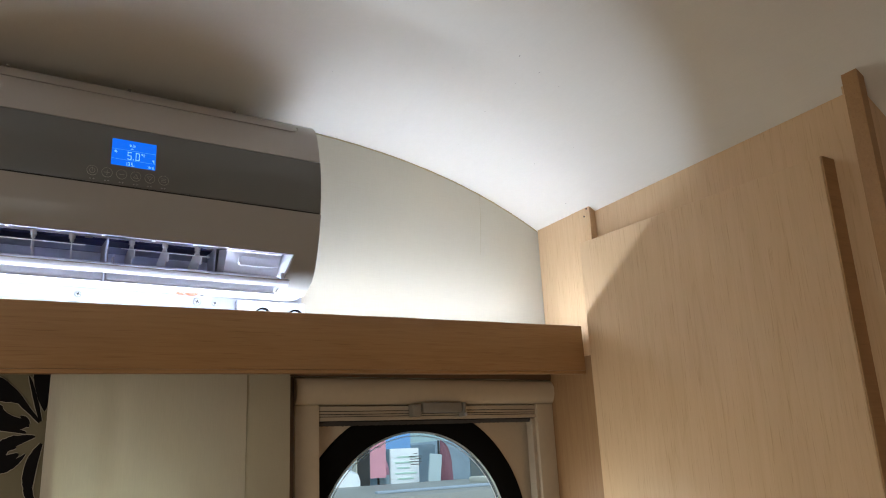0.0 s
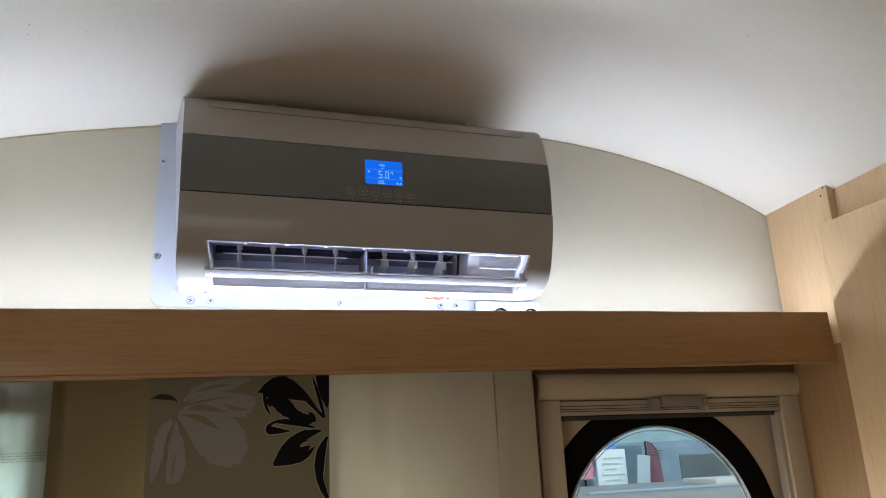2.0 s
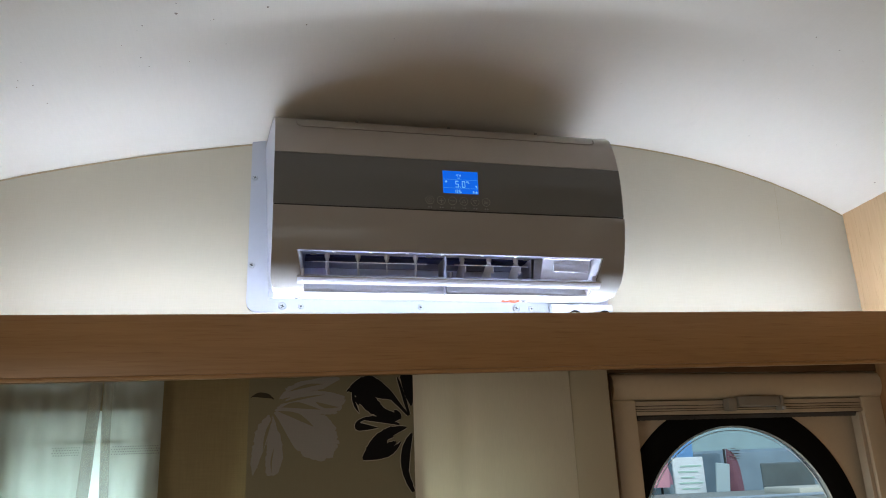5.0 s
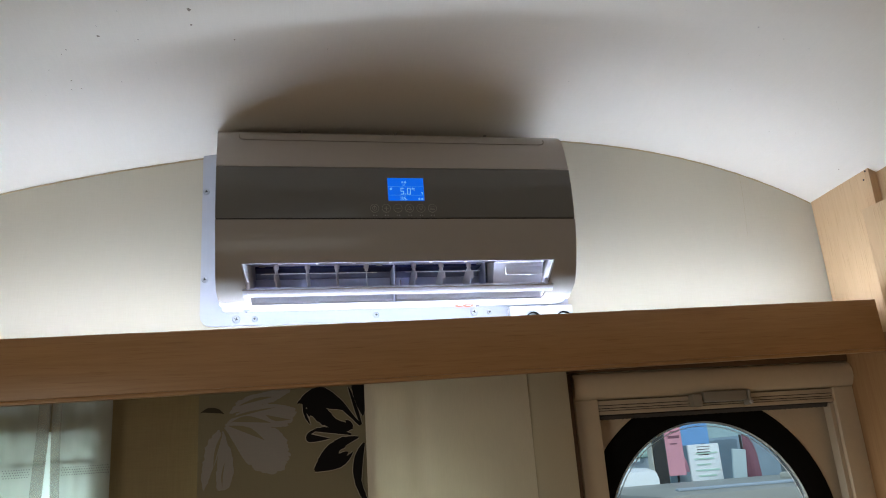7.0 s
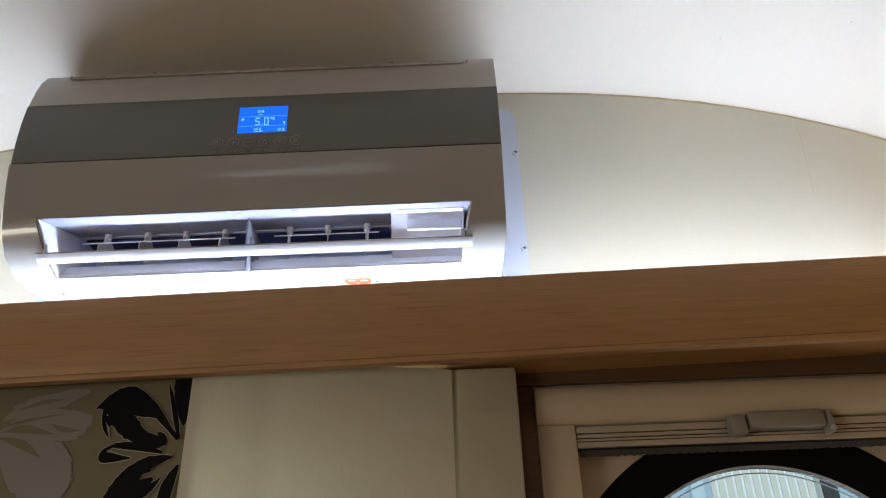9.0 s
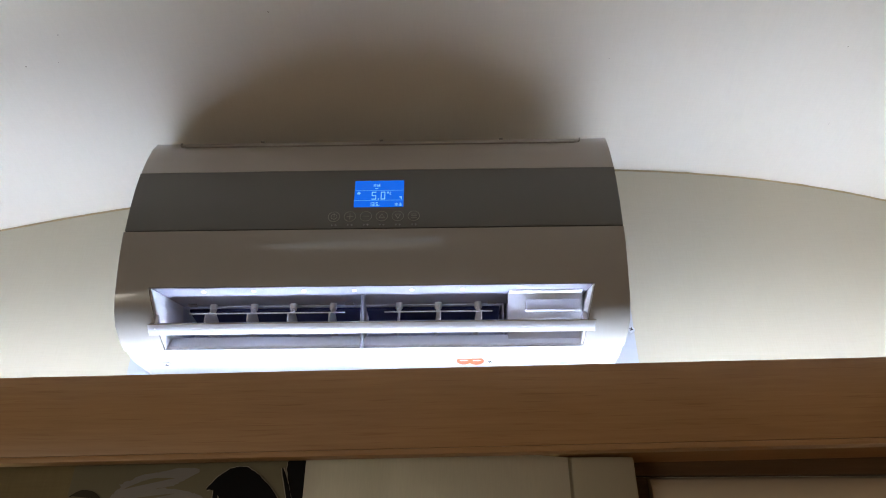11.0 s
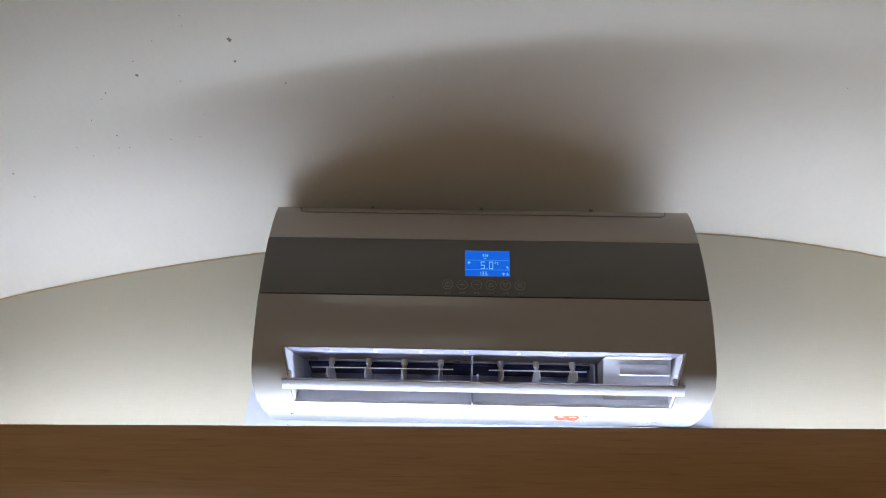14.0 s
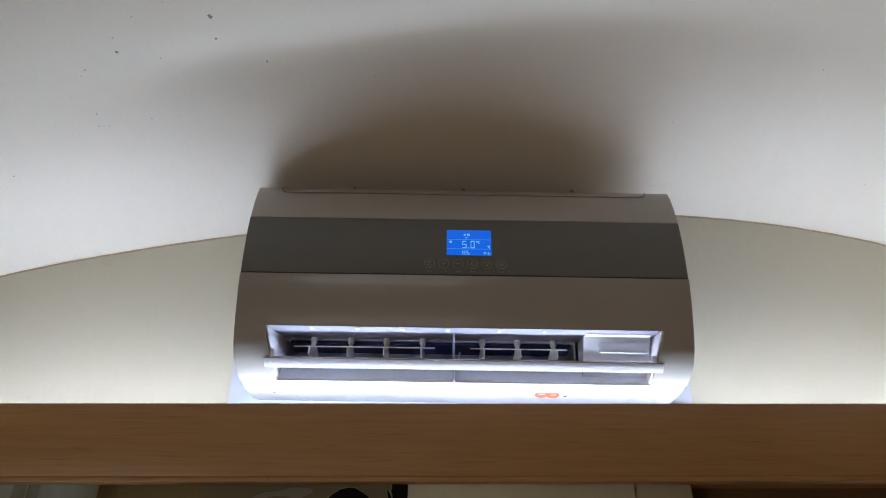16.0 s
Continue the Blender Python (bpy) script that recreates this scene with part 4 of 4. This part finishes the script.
def leaf_shape(points, rough=5.0):
    """A closed petal with a ragged edge through a few points."""
    line = spline(list(points) + [points[0]], 22)[:-1]
    return [on_cloth(u + 0.9 * rough * noise.noise((3.0, v * 0.75, 1.0)) + rough * noise.noise((u * 0.09, v * 0.09, 5.0)) + 0.8 * rough * noise.noise((u * 0.33, v * 0.20, 2.0)), v + rough * noise.noise((u * 0.09, v * 0.09, 9.0)) + 0.6 * rough * noise.noise((u * 0.25, v * 0.3, 4.0))) for u, v in line]


def motif(name, outlines, mat, label, lift):
    bm = bmesh.new()
    for k, o in enumerate(outlines):
        pts = []
        for p in o:
            if not pts or math.dist(p, pts[-1]) > 0.0004:
                pts.append(p)
        vs = [bm.verts.new((x, PY + 0.003 * math.sin((x + 0.382) / 0.318 * 4) - lift - 0.00006 * k, z)) for x, z in pts]
        try:
            bm.faces.new(vs)
        except ValueError:
            pass
    bmesh.ops.triangulate(bm, faces=bm.faces[:])
    return part(name, bm, mat, pat, label)


CU, CV = (-0.4151, 0.000508, -0.0000014), (1.8375, -0.0000311, -0.000505)
motif("lilac_flower", [leaf_shape(((155, 190), (200, 162), (290, 178), (352, 212), (380, 262), (372, 325), (330, 356), (262, 342), (214, 290), (175, 232)), 9),
                       leaf_shape(((165, 176), (220, 134), (300, 112), (400, 124), (385, 180), (340, 192), (290, 178), (230, 160)), 7),
                       leaf_shape(((170, 150), (210, 98), (300, 66), (385, 58), (335, 96), (250, 122)), 6)], M_LILAC, "large lilac printed flower", 0.0016)
motif("lilac_petal", [leaf_shape(((140, 203), (100, 250), (84, 330), (88, 415), (112, 352), (138, 270)), 6),
                      leaf_shape(((150, 208), (180, 290), (181, 385), (158, 412), (132, 398), (136, 300)), 6)], M_LILAC, "hanging lilac petals", 0.0016)
motif("flower_vein", [stroke(p, w) for p, w in ((((160, 205), (198, 275), (232, 322)), 9), (((168, 190), (240, 200), (296, 240)), 10), (((168, 166), (240, 142), (335, 122)), 8), (((150, 215), (128, 270), (120, 335)), 6),
                      (((300, 150), (335, 168), (390, 165)), 7), (((205, 118), (270, 92), (330, 84)), 8), (((158, 320), (150, 365), (152, 405)), 5), (((178, 178), (235, 158), (320, 178)), 7))], M_PATTERN, "dark veins of the lilac flower", 0.0022)
motif("flower_stem", [stroke(((72, 146), (100, 131), (130, 133), (152, 148)), 8, 0.3, 0.5)], M_STEM, "short dark stem", 0.0022)
BLACK = [(((414, 108), (455, 72), (500, 59), (554, 90), (601, 142), (642, 185)), 26, 0.15, 0.3, 0.4),
         (((461, 74), (473, 116), (514, 159), (564, 190), (613, 191)), 59, 0.9, 0.35, 0.2),
         (((475, 91), (524, 113), (571, 126)), 32, 0.9, 0, 0.2),
         (((611, 193), (601, 176), (587, 169)), 14, 0.9, 0.3, 0.3),
         (((437, 107), (442, 150), (461, 186)), 12, 0.9, 0, 0.3),
         (((451, 126), (457, 155)), 18, 0.9, 0.1, 0.3),
         (((479, 203), (534, 204), (607, 219)), 18, 0.6, 0.4, 0.4),
         (((479, 203), (452, 219), (450, 239), (475, 243), (530, 234)), 10, 0.8, 0.1, 0.4),
         (((633, 229), (574, 245), (531, 283), (501, 325), (472, 346)), 49, 0.1, 0.15, 0.65),
         (((472, 348), (548, 332), (586, 311), (611, 282)), 20, 0.4, 0.1, 0.4),
         (((523, 333), (552, 308), (593, 283)), 40, 0.9, 0.15, 0.25),
         (((542, 275), (584, 262)), 12, 0.4, 0.6, 0.5),
         (((642, 25), (646, 86), (652, 151)), 59, 1, 0.05, 0.1),
         (((601, 45), (619, 98), (644, 183)), 12, 0.3, 0.6, 0.7),
         (((652, 250), (626, 312), (627, 388), (654, 456)), 28, 0.3, 0.4, 0.5)]
motif("petal_edge", [stroke(p, w, a, b, c, 2.4) for p, w, a, b, c in BLACK], M_EDGE, "pale outline of the black flower", 0.0018)
motif("black_flower", [stroke(p, w, a, b, c) for p, w, a, b, c in BLACK], M_FLOCK, "large black flocked flower", 0.0026)


def cream_at(u, v):
    x = -0.080 + 0.346 * u
    y = -0.1290 + 0.069 * u ** 1.5 + 0.003 * max(0.0, 1 - u / 0.13) ** 1.6 + 0.005 * math.exp(-((u - 0.30) / 0.06) ** 2) - 0.002 * math.sin(u * 9 + 3 * v) * v
    return (x, y, 1.8265 - 1.2 * v)


cloth("plain_curtain", cream_at, steps(0, 1, 60), steps(0, 1, 24), M_CREAMCLOTH, "plain cream satin panel curtain beside the flowered one", 0.0012)
single("trim_panel", box(bmesh.new(), 0.2500, 0.358, -0.0540, -0.001, 0.0, 1.830, 0.004), M_STRIP, "narrow cream padded panel beside the entrance door", "panel", "structure", smooth=40)

# strip and board: gap shade and shelf shadow painted as dark wood
single("trim_strip", box(bmesh.new(), 0.3585, 0.3845, -0.004, -0.0005, 0.0, 1.8145, 0.0005), M_SHADEWOOD, "narrow strip painted dark for the shaded gap beside the door frame", "trim", "structure")
single("trim_board", box(bmesh.new(), 0.3585, 1.0800, -0.010, -0.0005, 1.8155, 1.8430, 0.001), M_SHADEWOOD, "wood board above the door cassette, shadow put into its dark brown", "trim", "structure")

# window behind the curtains
win = thing("window_1", (-0.71, 0.03, 0), (0, 0, 0), "caravan window behind the sheer curtain", "window", kind="structure")
for x0, x1, z0, z1 in ((WIN_L, WIN_R, WIN_TOP - 0.03, WIN_TOP), (WIN_L, WIN_R, WIN_LOW, WIN_LOW + 0.03), (WIN_L, WIN_L + 0.03, WIN_LOW + 0.03, WIN_TOP - 0.03), (WIN_R - 0.03, WIN_R, WIN_LOW + 0.03, WIN_TOP - 0.03)):
    bm = box(bmesh.new(), x0 + 0.71, x1 + 0.71, -0.02, 0.02, z0, z1, 0.003)
    part("window_frame", bm, M_TRIM, win)
glass = part("pane", box(bmesh.new(), WIN_L + 0.74, WIN_R + 0.68, -0.002, 0.002, WIN_LOW + 0.03, WIN_TOP - 0.03), M_GLASS, win)
glass.visible_shadow = False


# ---- outside, seen through the round window ----
M_ASPH = surface("asphalt", (0.06, 0.06, 0.06), 0.9, vary=0.3, relief=0.5)
M_VAN = surface("van_white", (0.52, 0.64, 0.66), 0.35, vary=0.05, relief=0)
M_RED = surface("banner_red", (0.78, 0.36, 0.43), 0.6, vary=0.15, relief=0)
M_BLUE = surface("banner_blue", (0.36, 0.52, 0.64), 0.6, vary=0.2, relief=0)
M_AQUA = surface("hall_wall", (0.42, 0.58, 0.60), 0.7, vary=0.15, relief=0)
M_DIM = surface("van_window", (0.13, 0.17, 0.18), 0.2, vary=0.3, relief=0)
M_GREY = surface("van_grey", (0.42, 0.50, 0.58), 0.45, vary=0.08, relief=0)
M_GREEN = surface("banner_green", (0.56, 0.80, 0.68), 0.6, vary=0.1, relief=0)
M_YEL = surface("banner_yellow", (0.80, 0.76, 0.36), 0.6, vary=0.1, relief=0)
M_POLE = surface("pole_dark", (0.035, 0.036, 0.034), 0.6, vary=0.2, relief=0)
M_MAROON = surface("banner_maroon", (0.24, 0.10, 0.13), 0.6, vary=0.2, relief=0)
M_SLATE = surface("slate_panel", (0.25, 0.34, 0.40), 0.6, vary=0.2, relief=0)
M_SKYBLUE = surface("banner_skyblue", (0.20, 0.44, 0.80), 0.6, vary=0.2, relief=0)
M_BEIGE = surface("van_beige", (0.36, 0.37, 0.33), 0.5, vary=0.1, relief=0)
M_BRIGHT = surface("cover_white", (0.88, 0.92, 0.92), 0.5, vary=0.04, relief=0)
M_CANVAS = surface("awning_cream", (0.72, 0.70, 0.60), 0.8, vary=0.1, relief=0)
single("ground", box(bmesh.new(), -60, 60, -60, 60, -0.75, -0.7), M_ASPH, "grey asphalt yard", "ground", "structure")
single("backdrop", box(bmesh.new(), -16, 20, 11.0, 11.1, -0.7, 8.0), M_AQUA, "pale blue-green hall front across the yard", "hall", "structure")


def van(x, y, w, h, base=-0.2, paint=None, label="white parked camper van with dark windows"):
    v = thing("parked_van", (x, y, base - 0.5), (0, 0, 0), label, "van")
    part("body", box(bmesh.new(), -w / 2, w / 2, 0, 2.0, 0.5, h + 0.5, 0.12), paint or M_VAN, v, "", 40)
    for k in (-0.28, 0.22):
        part("window", box(bmesh.new(), w * k, w * (k + 0.3), -0.012, 0.02, h * 0.74 + 0.5, h * 0.91 + 0.5, 0.02), M_DIM, v)
    part("stripe", box(bmesh.new(), -w * 0.46, w * 0.46, -0.01, 0.01, h * 0.48 + 0.5, h * 0.54 + 0.5), M_BLUE, v)
    for k in (-0.32, 0.32):
        part("wheel", cylinder(bmesh.new(), 0.33, 0.22, Matrix.Translation((w * k, 0.12, 0.33)) @ pose(0, 0, 0, 90), 32), M_BLACK, v)
    return v


near_van = van(4.45, 4.5, 3.3, 1.525, -0.2, M_BEIGE, "beige-grey parked van with dark windows")
part("roof_rail", box(bmesh.new(), -1.45, 1.45, 0.10, 0.16, 2.018, 2.045, 0.01), M_GREY, near_van, "", 40)
part("roof_vent", box(bmesh.new(), 0.10, 1.10, 0.40, 0.95, 2.012, 2.085, 0.02), M_CANVAS, near_van, "cream roof vent", 40)
van(6.65, 7.4, 2.6, 2.0, -0.2, M_SLATE, "slate-grey parked van with dark windows")
side = thing("motorhome", (0, 3.0, -0.7), (0, 0, 0), "pale blue-grey motorhome side with dark lettering shapes", "motorhome")
part("body", box(bmesh.new(), -0.1, 1.60, 0, 2.0, 0.35, 3.9, 0.05), M_GREY, side, "", 40)
part("corner_trim", box(bmesh.new(), 1.47, 1.545, -0.02, 0.002, 0.4, 3.8, 0.01), M_VAN, side, "", 40)
for x0, x1, z0, z1 in ((0.96, 1.40, 2.822, 2.838), (1.00, 1.40, 2.782, 2.798), (0.93, 1.36, 2.742, 2.758)):
    part("logo_bar", box(bmesh.new(), x0, x1, -0.008, 0.0, z0, z1), M_DIM, side)
for k in (0.35, 1.15):
    part("wheel", cylinder(bmesh.new(), 0.36, 0.22, Matrix.Translation((k, 0.13, 0.36)) @ pose(0, 0, 0, 90), 32), M_BLACK, side)


def banner(x, y, w, z0, z1, mat, label, bars=None):
    b = thing("banner", (x, y, -0.7), (0, 0, 0), label, "banner")
    part("cloth", box(bmesh.new(), 0, w, 0, 0.01, z0 + 0.7, z1 + 0.7), mat, b)
    part("pole", cylinder(bmesh.new(), 0.02, z1 + 0.75, Matrix.Translation((-0.025, 0, (z1 + 0.75) / 2)), 12), M_DIM, b)
    if bars:
        bm = bmesh.new()
        for k in range(5):
            box(bm, w * (0.2 + 0.08 * (k % 3)), w * (0.7 + 0.06 * (k % 4)), -0.004, 0.0, z1 + 0.6 - 0.07 * k, z1 + 0.6 - 0.07 * k + (0.030 if k % 2 else 0.012))
        part("print_bars", bm, bars, b)


banner(4.17, 7.0, 0.22, 1.38, 2.12, M_RED, "pink-red upright banner with dark print bars", M_MAROON)
banner(3.52, 7.0, 0.34, 1.70, 1.88, M_GREEN, "pale green sign board with white print bars", M_VAN)
banner(4.42, 7.5, 0.62, 1.72, 2.35, M_SKYBLUE, "wide blue banner on a pole")
column = thing("hall_column", (4.07, 7.05, -0.7), (0, 0, 0), "dark square hall column on a pale base", "column")
part("shaft", box(bmesh.new(), -0.08, 0.08, -0.08, 0.08, 0.3, 6.0, 0.01), M_POLE, column, "", 40)
part("base", box(bmesh.new(), -0.14, 0.14, -0.14, 0.14, 0.0, 0.3, 0.02), M_GREY, column, "", 40)
part("edge_strip", box(bmesh.new(), -0.094, -0.081, -0.06, 0.06, 0.35, 6.0), M_CANVAS, column)

def kbox(x0, x1, y0, y1, z0, z1, bevel=0.0):
    """A box of the kiosk front, set out on its own grid."""
    return box(bmesh.new(), 1.5 * x0, 1.5 * x1, y0, y1, max(0.0, 2.39 + 1.6 * (z0 - 2.35)), 2.39 + 1.6 * (z1 - 2.35), bevel)


kiosk = thing("market_kiosk", (4.10, 8.9, -0.7), (0, 0, 0), "pale kiosk with grey block panels and a cream corrugated top", "kiosk")
part("body", kbox(-0.50, 0.55, 0.02, 1.2, 0.0, 3.80, 0.02), M_BRIGHT, kiosk, "", 40)
for row in range(3):
    for k in range(7):
        x = -0.42 + 0.125 * k + 0.05 * (row % 2)
        part("block", kbox(x, x + 0.115, 0.0, 0.0195, 2.39 + 0.115 * row, 2.495 + 0.115 * row, 0.006), (M_GREY, M_SLATE, M_BLUE)[(row * 2 + k * 3 + k // 2) % 3], kiosk)
for k in range(14):
    part("corrugated_rib", kbox(-0.50 + 0.075 * k, -0.445 + 0.075 * k, 0.0, 0.019, 3.14, 3.78, 0.008), M_CANVAS, kiosk)
part("cornice", kbox(-0.52, 0.57, -0.06, 0.018, 3.08, 3.13, 0.012), M_VAN, kiosk, "", 40)
part("planter", kbox(-0.45, 0.50, -0.12, 0.018, 2.30, 2.375, 0.02), M_GREEN, kiosk, "pale green planter edge", 40)
part("notice", kbox(-0.20, -0.11, -0.012, -0.001, 2.42, 2.66), M_BRIGHT, kiosk, "small white notice")
part("red_sign", kbox(0.12, 0.24, -0.012, 0.018, 2.82, 3.02), M_RED, kiosk, "small pink-red sign")
part("yellow_sign", kbox(-0.34, -0.24, -0.012, 0.018, 2.76, 2.88), M_YEL, kiosk, "small yellow sign")

board = thing("sign_board", (4.66, 7.0, -0.7), (0, 0, -4), "tall white sign board with pale blue print bars", "sign")
part("panel", box(bmesh.new(), -0.20, 0.20, 0.0, 0.04, 0.25, 2.42, 0.012), M_BRIGHT, board, "", 40)
for k in range(6):
    part("print_bar", box(bmesh.new(), -0.14 + 0.03 * (k % 2), 0.06 + 0.05 * (k % 3), -0.006, -0.001, 1.98 + 0.065 * k, 1.998 + 0.065 * k), M_GREEN, board)
part("foot", box(bmesh.new(), -0.24, 0.24, -0.2, 0.25, 0.0, 0.25, 0.02), M_GREY, board)
leaning = thing("leaning_board", (4.72, 6.8, -0.7), (0, 7, 0), "narrow white board leaning beside the sign", "board")
part("panel", box(bmesh.new(), -0.09, 0.09, 0.0, 0.03, 0.02, 2.35, 0.01), M_VAN, leaning)


def feather_flag(x, y, top, width, mats, label):
    """A curved upright flag on a bent pole."""
    flag = thing("feather_flag", (x, y, -0.7), (0, 0, 0), label, "flag")
    n = len(mats)
    for k, mat in enumerate(mats):
        v0, v1 = k / n, (k + 1) / n
        bm = sheet(bmesh.new(), lambda u, v: (width * u * math.sqrt(max(0.02, 1 - v ** 6)), 0.02 * math.sin(5 * u + 4 * v), 1.6 + (top - 0.9) * v), steps(0, 1, 6), steps(v0, v1, 8))
        part("cloth", thick(bm, 0.004), mat, flag)
    part("pole", cylinder(bmesh.new(), 0.014, top + 0.7, Matrix.Translation((-0.016, 0.0, (top + 0.7) / 2)), 12), M_POLE, flag)
    return flag


feather_flag(5.12, 6.9, 1.80, 0.20, (M_BLUE, M_MAROON, M_MAROON), "maroon and blue feather flag on a dark pole")
feather_flag(4.40, 7.2, 1.66, 0.16, (M_RED, M_VAN, M_RED), "pink and white feather flag on a dark pole")
tent = thing("covered_stall", (3.42, 6.6, -0.7), (0, 0, 0), "white rounded cover over a small stall", "stall")
part("cover", box(bmesh.new(), -0.34, 0.34, -0.25, 0.6, 1.55, 2.20, 0.12), M_BRIGHT, tent, "", 40)
for x in (-0.28, 0.28):
    for y in (-0.2, 0.5):
        part("leg", cylinder(bmesh.new(), 0.015, 1.62, Matrix.Translation((x, y, 0.81)), 10), M_DIM, tent)
